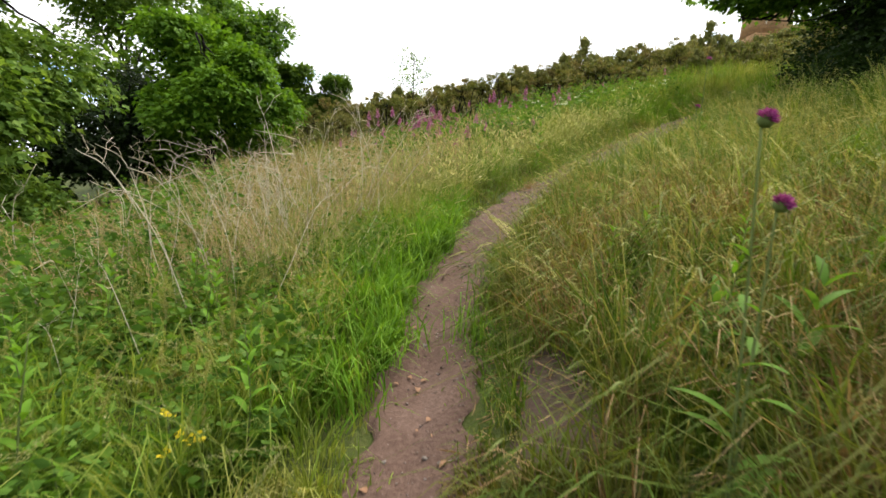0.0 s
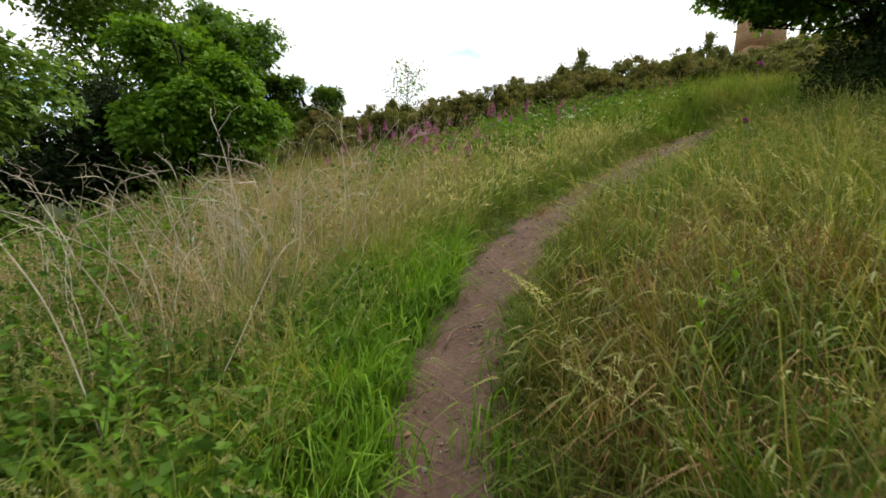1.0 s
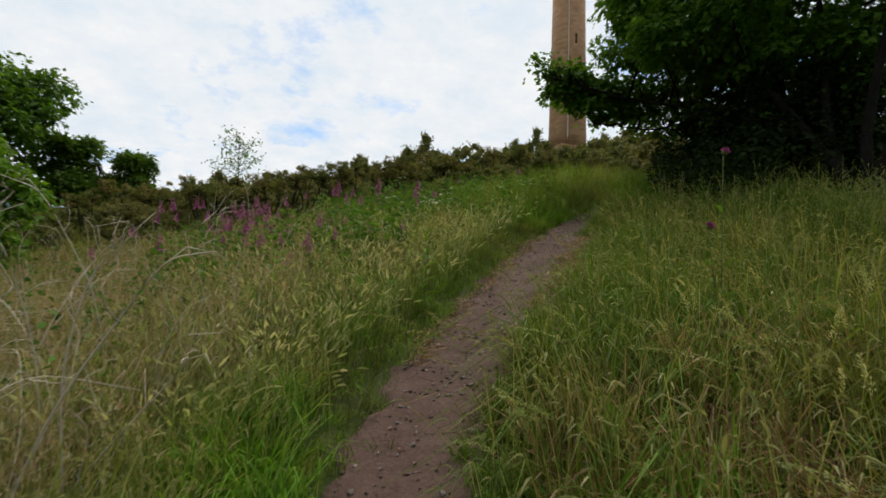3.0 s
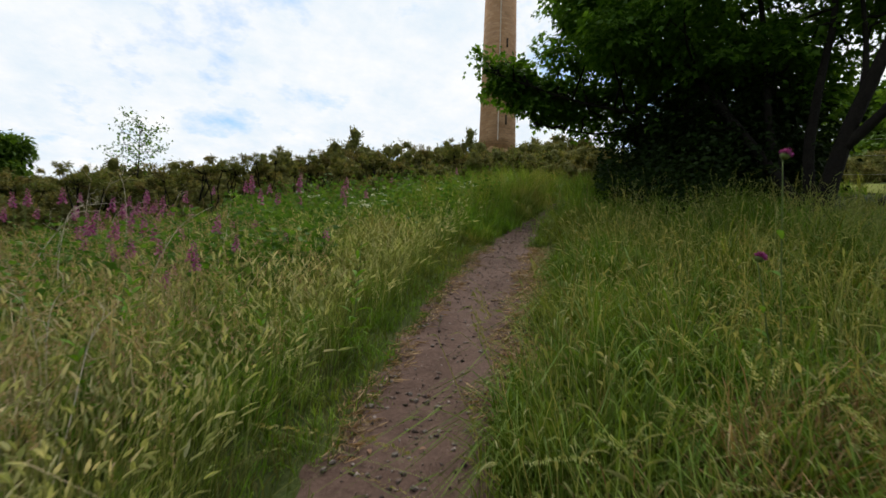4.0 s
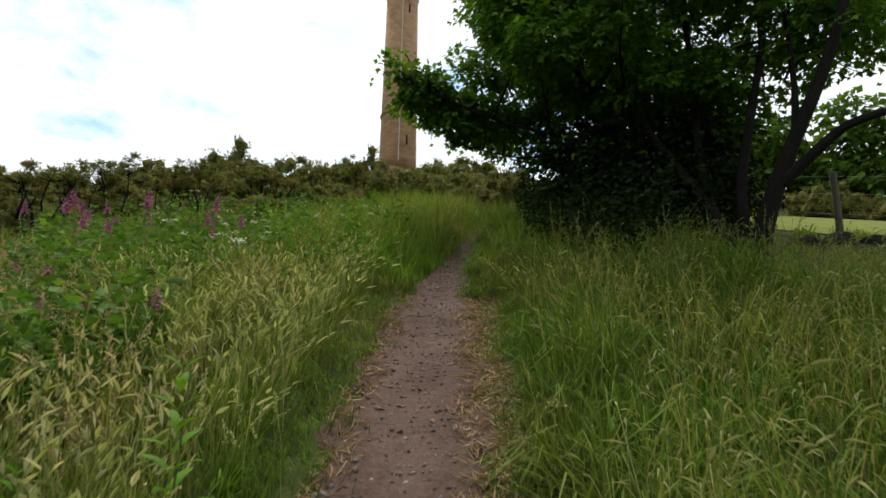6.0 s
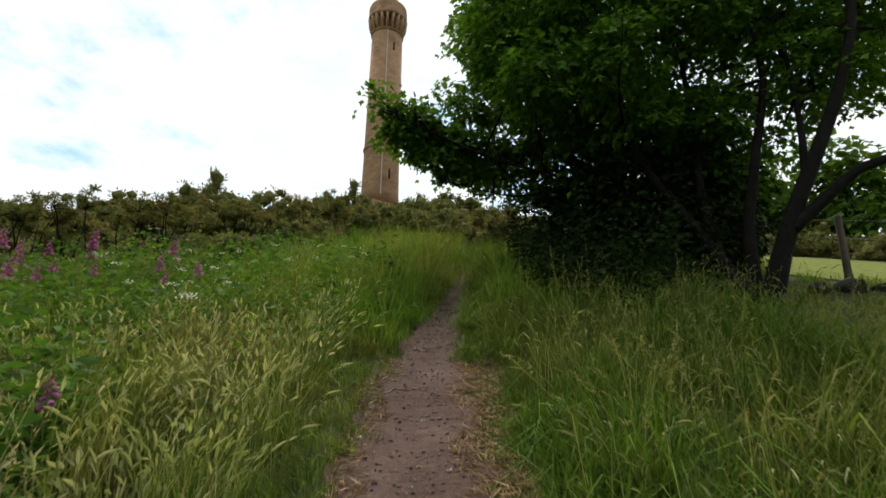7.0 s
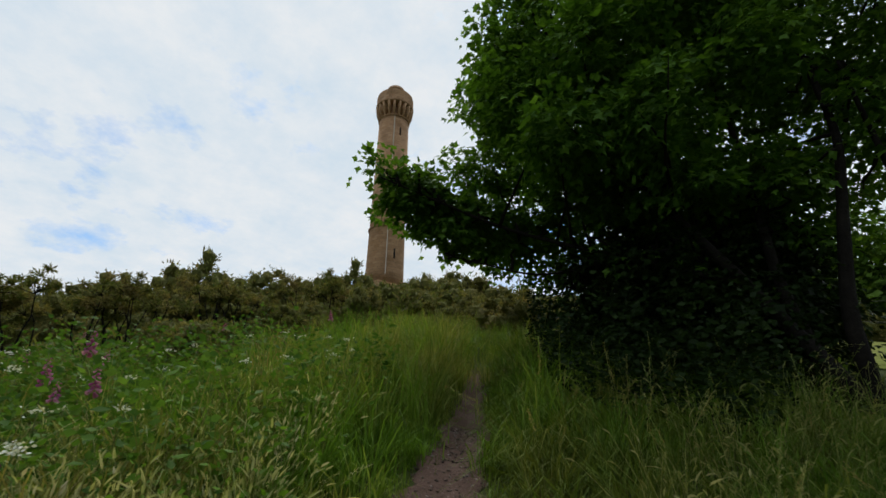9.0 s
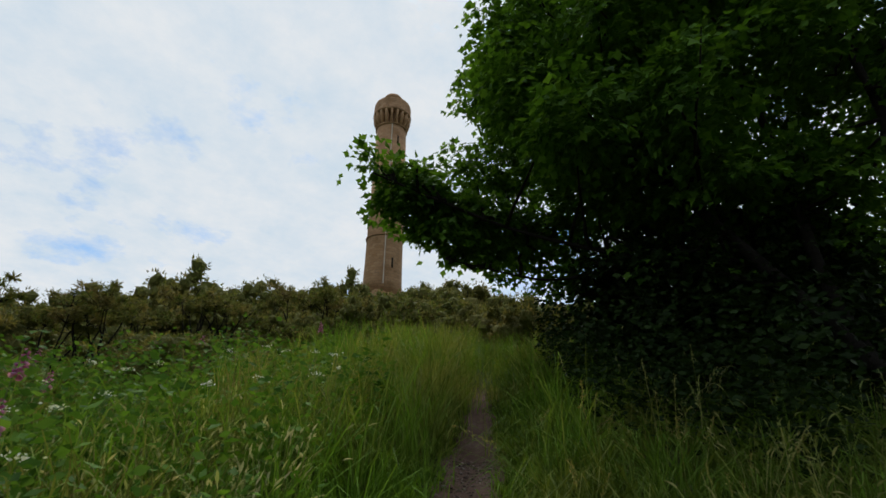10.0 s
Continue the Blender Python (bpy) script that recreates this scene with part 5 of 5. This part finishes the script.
# leafy herbs and brambles under the foxgloves
def herbs(name, n, box_, keep, height, length, mat, label):
    x, y, f = tufts(n, *box_, 14, 0.1)
    ok = keep(x, y)
    x, y, f = x[ok], y[ok], f[ok]
    z = land(x, y) + height * (f - 0.25) * rng.uniform(0.1, 1, len(x)) ** 0.7 * (0.9 + 0.35 * wob(x * 3, y * 3))
    a = rng.uniform(0, 2 * np.pi, len(x))
    d = np.c_[np.cos(a), np.sin(a), rng.uniform(-0.35, 0.6, len(x))]
    L = length * rng.uniform(0.6, 1.4, len(x))
    stuff(name, darts(np.c_[x, y, z], d, L, L * 0.55), mat, label, "plants")


herbs("meadow_herbs", 12000, (0.6, 5.8, 9.0, 15.0), lambda x, y: way_at(x, y)[0] < -0.8 + 0.3 * wob(x * 2, y * 2), 0.8, 0.045, M_BRIGHT, "small pale green leaves of meadow herbs")
herbs("bramble_leaves", 24000, (-1.6, 3.0, 7.4, 12.0), lambda x, y: ((way_at(x, y)[0] < -2.3 + 0.5 * wob(x * 2, y * 2)) & (wob(x * 2.4, y * 2.4) > -0.2)), 0.75, 0.085, M_HERB,
      "dark green bramble and nettle leaves among the grass")
herbs("hedge_herbs", 20000, (0.6, 5.4, 10.0, 15.6), lambda x, y: (way_at(x, y)[0] < -0.95 + 0.3 * wob(x * 2, y * 2)) & (wob(x * 2.3 + 3, y * 2.3) > -0.35), 0.95, 0.075, M_HERB, "green leafy herbs and brambles below the gorse")
herbs("heath_leaves", 15000, (-5.0, 0.8, 4.5, 14.5), lambda x, y: (way_at(x, y)[0] < -1.7) & (wob(x * 2.2, y * 2.2) > -0.05), 0.8, 0.06, M_HERB, "small dark leaves in the dry heath")
herbs("bramble_patch", 7000, (0.1, 1.7, 8.2, 9.9), lambda x, y: ((x - 0.8) / 0.75) ** 2 + ((y - 9.1) / 0.75) ** 2 < 0.9 + 0.4 * wob(x * 4, y * 4), 0.75, 0.085, M_HERB, "dark green bramble clump among the foxgloves")
herbs("nettle_leaves", 26000, (-5.5, -1.5, 2.6, 9.0), lambda x, y: (x < -2.4 + 0.5 * wob(x * 2.4, y * 2.4) - 0.2 * np.maximum(y - 5, 0)) & (((x + 3.4) / 2.0) ** 2 + ((y - 5.6) / 3.1) ** 2 < 0.85 + 0.4 * wob(x * 2, y * 2)), 0.85, 0.075, M_HERB, "green nettle and bramble leaves beside the dry stalks")
herbs("weed_leaves", 30000, (-3.6, -0.4, 0.9, 4.8), lambda x, y: (wob(x * 3.2, y * 3.2) > -0.25) & (way_at(x, y)[0] < -0.55), 0.42, 0.06, M_HERB, "broad green weed leaves in the grass")
# undergrowth blackened by colour where the tree's shade falls
herbs("under_shrub", 20000, (6.2, 10.2, 8.2, 12.4), lambda x, y: (way_at(x, y)[0] > 0.9) & (y > 8.2 + 0.5 * wob(x * 3, x)), 1.5, 0.075, M_SHADELEAF, "undergrowth under the tree, shade put into its leaf colour")


def umbel(h, mat, label, n=34, r=0.035):
    ob = tagged(new("wild_flower"), label, "flower", "small wild flowers")
    part("stem", tube(way3((0, 0, -0.03), (0.02, 0, h * 0.5), (0, 0.03, h)), np.linspace(0.004, 0.002, 15), 5), M_STEM, ob)
    p = np.c_[rng.normal(0, r, n), rng.normal(0, r, n) + 0.03, h + rng.normal(0, 0.012, n)]
    tagged(part("flower_head", darts(p, np.c_[rng.normal(size=(n, 2)), np.abs(rng.normal(size=n)) * 0.3], 0.022, 0.016), mat, ob), kind="stuff")
    return ob


white = umbel(0.7, M_WHITE, "white flower head standing out of the green herbs", 22, 0.028)
yellow = umbel(0.3, M_YELLOW, "small yellow flower in the grass", 8, 0.014)
for k in range(30):
    x = r3.uniform(1.9, 5.2)
    y = r3.uniform(9.6, 14.4)
    if way_at(np.array([x]), np.array([y]))[0][0] > -1.0:
        continue
    copy_thing(white, pose(x, y, float(land(x, y)), r3.uniform(-9, 9), r3.uniform(-9, 9), r3.uniform(0, 360)) @ Matrix.Identity(4))
for k in range(5):
    x, y = r3.uniform(-1.05, -0.75), r3.uniform(1.85, 2.15)
    copy_thing(yellow, pose(x, y, float(land(x, y)), r3.uniform(-9, 9), r3.uniform(-9, 9), r3.uniform(0, 360)))
for ob in (white, yellow):
    for c in list(ob.children):
        bpy.data.objects.remove(c)
    bpy.data.objects.remove(ob)


# dry stalks of last year
def stalk(h, arch):
    ob = tagged(new("dry_stalk"), "tall pale dry stalk arching over the grass", "stalk", "dry stalks of last year")
    p = way3((0, 0, -0.05), (0.05 * arch, 0.02, h * 0.5), (0.28 * arch, 0.05, h * 0.88), (0.62 * arch, 0.04, h * (1.02 - 0.12 * arch)))
    s = np.linspace(0, 1, len(p))
    p[:, 0] += 0.03 * s * np.sin(s * 7 + 5 * arch)
    p[:, 1] += 0.04 * s * np.sin(s * 5 + 9 * arch)
    part("main_stem", tube(p, np.linspace(0.0045, 0.0018, len(p)), 5), M_STALK, ob)
    for k in range(3):
        q = p[10 + 3 * k]
        e = q + np.array((rng.normal(0, 0.09), rng.normal(0, 0.09), rng.uniform(0.05, 0.2)))
        part("side_twig", limb(q, e, 0.0028, 0.0012, 0.015, 5, 3), M_STALK, ob)
    return ob


stalks = [stalk(1.15, 0.4), stalk(1.4, 0.7), stalk(0.95, 0.2), stalk(1.3, 1.2), stalk(1.2, 0.1), stalk(1.45, 0.5)]
for k in range(190):
    x, y = r3.gauss(-1.7, 0.75), r3.gauss(5.2, 1.1)
    if way_at(np.array([x]), np.array([y]))[0][0] > -0.95 or y < 2.8 or y > 7.2:
        continue
    s = r3.uniform(0.5, 1.1)
    ob = copy_thing(stalks[k % 6], pose(x, y, float(land(x, y)), r3.gauss(0, 17), r3.gauss(0, 17), r3.uniform(120, 420)))
    ob.scale = (s, s, s)
for k in range(36):
    x, y = r3.uniform(-3.6, 0.4), r3.uniform(7.5, 13)
    s = r3.uniform(0.6, 1.0)
    copy_thing(stalks[k % 6], pose(x, y, float(land(x, y)), r3.gauss(0, 10), r3.gauss(0, 10), r3.uniform(0, 360))).scale = (s, s, s)
for ob in stalks:
    for c in list(ob.children):
        bpy.data.objects.remove(c)
    bpy.data.objects.remove(ob)

# ---- beyond the tree: fence, boulders, pasture ----
def rock(name, r, squash, mat, seed, parent=None):
    bm = bmesh.new()
    bmesh.ops.create_icosphere(bm, subdivisions=2 if r > 0.1 else 1, radius=r)
    for v in bm.verts:
        n = noise.noise(v.co / r * 0.9 + Vector((seed, seed, 0)))
        v.co = Vector((v.co.x, v.co.y * 0.8, v.co.z * squash)) * (1 + 0.55 * n)
    me = bpy.data.meshes.new(name)
    bm.to_mesh(me)
    bm.free()
    me.materials.append(mat)
    return me


for k, (x, y, r) in enumerate([(10.2, 7.5, 0.2), (10.5, 7.2, 0.24), (10.85, 6.85, 0.17)]):
    o = new("boulder", rock("boulder", r, 0.55, M_BOULDER, k * 3.1))
    o.matrix_basis = pose(x, y, float(land(x, y)) + 0.05, 5, 0, 40 * k)
    tagged(o, "dark rounded boulder in the grass by the tree", "stone", "boulders by the tree")

fence = tagged(new("fence"), "old post and wire fence along the pasture", "fence")
posts = [(10.6, 9.4), (10.9, 7.25), (11.1, 5.0), (11.3, 2.6), (11.5, 0.2)]
for x, y in posts:
    z = float(land(x, y))
    part("post", tube([(x, y, z - 0.2), (x + 0.01, y, z + 0.5), (x + 0.02, y + 0.01, z + 1.15), (x + 0.02, y + 0.01, z + 1.19)], [0.055, 0.052, 0.05, 0.035], 8), M_POST, fence)
for hgt in (0.45, 0.8, 1.1):
    part("wire", tube([(x, y, float(land(x, y)) + hgt) for x, y in posts], [0.004] * len(posts), 4), M_WIRE, fence)

X, Y = np.meshgrid(np.linspace(12.2, 29, 60), np.linspace(-9, 11.5, 70), indexing="ij")
tagged(new("pasture", mesh("pasture", np.c_[X.ravel(), Y.ravel(), (land(X, Y) + 0.03).ravel()], grid_faces(60, 70), M_FIELD, True)),
       "close-cropped pale green pasture", "field", kind="structure")

# ---- the path's litter ----
pebbles = [rock("pebble", 0.008 + 0.0035 * k, 0.6, M_STONE, k * 1.7) for k in range(6)]
for k in range(230):
    i = int(np.searchsorted(_s, r3.choice((r3.uniform(9.2, 20.5), r3.uniform(13.0, 19.0)))))
    hw = float(half_width(_s[i]))
    off = r3.uniform(-1, 1) * hw * 1.05
    x, y = LINE[i] + np.array((TAN[i, 1], -TAN[i, 0])) * off
    o = new("pebble", pebbles[min(5, int(abs(r3.gauss(0, 2.4 if _s[i] > 13 else 1.4))))])
    o.parent = path
    u = off / (hw * 1.15)
    o.matrix_basis = pose(x, y, float(land(x, y)) - 0.05 * (1 - abs(u)) + 0.03 * math.sqrt(max(0.0, 1 - u * u)) + 0.004, r3.uniform(-20, 20), r3.uniform(-20, 20), r3.uniform(0, 360))


def gravel(n):
    """Fine grit: small eight-sided stones."""
    i = np.searchsorted(_s, 20.5 - 11.3 * rng.uniform(0, 1, n) ** 1.5).clip(0, len(_s) - 1)
    u = rng.normal(0, 0.55, n).clip(-1, 1)
    hw = half_width(_s[i])
    c = np.c_[LINE[i] + np.c_[TAN[i, 1], -TAN[i, 0]] * (u * hw * 1.1)[:, None], np.zeros(n)]
    c[:, 2] = land(c[:, 0], c[:, 1]) - 0.05 * (1 - np.abs(u)) + 0.03 * np.sqrt(1 - u * u)
    s = rng.gamma(2.0, 0.0025, n).clip(0.002, 0.013) * np.interp(_s[i], [9, 12.5, 14], [0.6, 0.7, 1.1])
    o = np.array([(1, 0, 0), (0, 1, 0), (-1, 0, 0), (0, -1, 0), (0, 0, 0.7), (0, 0, -0.7)])
    V = c[:, None] + s[:, None, None] * (o[None] + 0.35 * rng.normal(size=(n, 6, 3)))
    f = np.array([(0, 1, 4), (1, 2, 4), (2, 3, 4), (3, 0, 4), (1, 0, 5), (2, 1, 5), (3, 2, 5), (0, 3, 5)])
    return V.reshape(-1, 3), (f[None] + 6 * np.arange(n)[:, None, None]).reshape(-1, 3)


stuff("gravel", gravel(6500), M_GRIT, "fine loose grit and gravel on the dirt path", "gravel")


def on_path(x, y):
    d, al = way_at(np.array([x]), np.array([y]))
    u = min(1.0, abs(d[0]) / (float(half_width(al[0])) * 1.15))
    return float(land(x, y)) - 0.05 * (1 - u) + 0.03 * math.sqrt(1 - u * u)


for x0, y0, x1, y1, r in [(-0.04, 3.83, 0.2, 4.1, 0.006), (3.2, 8.89, 3.56, 8.84, 0.007), (3.46, 8.77, 3.62, 8.6, 0.006), (1.66, 6.28, 1.86, 6.4, 0.009), (4.0, 9.5, 4.2, 9.45, 0.008)]:
    a, b = np.array((x0, y0, on_path(x0, y0) + 0.008)), np.array((x1, y1, on_path(x1, y1) + 0.012))
    tw = tagged(new("twig", mesh("twig", *joined(limb(a, b, r, r * 0.5, 0.02, 7), limb((a + b) / 2, (a + b) / 2 + np.array((0.04, 0.05, 0.012)), r * 0.5, r * 0.3, 0.005, 4)), M_TWIG)),
                "dry broken twig lying on the dirt path", "twig", "twigs on the path")

DRY = mesh("dry_leaf", *leaf_blade(0.038, 0.024, 0.5), M_DRYLEAF, True)
for k in range(46):
    i = int(np.searchsorted(_s, r3.uniform(9.4, 18)))
    off = r3.gauss(0, 0.6) * float(half_width(_s[i]))
    x, y = LINE[i] + np.array((TAN[i, 1], -TAN[i, 0])) * off
    o = new("dry_leaf", DRY)
    s = r3.uniform(0.5, 1.2)
    o.matrix_basis = pose(x, y, on_path(x, y) + 0.006, r3.uniform(-15, 15), r3.uniform(-15, 15), r3.uniform(0, 360)) @ Matrix.Scale(s, 4)
    tagged(o, "curled dry brown leaf on the dirt path", "leaf", "dry leaves on the path")


def litter(n, s0, s1, o0, o1, length, name, label):
    """Dead stems lying flat beside the path."""
    al = rng.uniform(s0, s1, n)
    i = np.clip(np.searchsorted(_s, al), 0, len(_s) - 1)
    off = rng.uniform(o0, o1, n) + 0.05 * np.sin(al * 8)
    x, y = LINE[i, 0] + TAN[i, 1] * off, LINE[i, 1] - TAN[i, 0] * off
    a = rng.normal(0.6, 0.8, n)
    p = np.c_[x, y, land(x, y) + rng.uniform(0.0, 0.03, n)]
    stuff(name, darts(p, np.c_[np.cos(a), np.sin(a), 0.4 * np.cos(a) * 0.24 + 0.235 * np.sin(a) + rng.normal(0, 0.08, n)], length * rng.uniform(0.5, 1.4, n), 0.006), M_STRAW, label, "straw")


litter(4500, 14.6, 18.6, 0.24, 0.62, 0.085, "straw_litter", "flattened dry straw along the edge of the path")
litter(1500, 14.2, 18.6, -0.42, -0.25, 0.09, "straw_litter", "thin dry straw along the edge of the path")
litter(900, 9.6, 12.5, 0.2, 0.6, 0.1, "straw_litter", "scattered dry straw on bare soil")

X, Y = np.meshgrid(np.linspace(-1, 1, 24), np.linspace(-1, 1, 30), indexing="ij")
R = np.clip(1 - (X ** 2 + Y ** 2), -0.4, 1)
px, py = 0.46 + 0.2 * X + 0.04 * Y, 2.25 + 0.52 * Y
tagged(new("bare_patch", mesh("bare_patch", np.c_[px.ravel(), py.ravel(), (land(px, py) + 0.025 * R + 0.006 * np.sin(px * 43) * np.cos(py * 37)).ravel()], grid_faces(24, 30), M_MUD, True)),
       "bare patch of dark trodden mud beside the path", "ground", kind="structure")
o = new("flat_stone", rock("flat_stone", 0.045, 0.4, M_STONE, 7.7))
o.matrix_basis = pose(0.4, 1.9, float(land(0.4, 1.9)) + 0.025, 4, -6, 30)
tagged(o, "pale flat stone half buried in the mud", "stone")
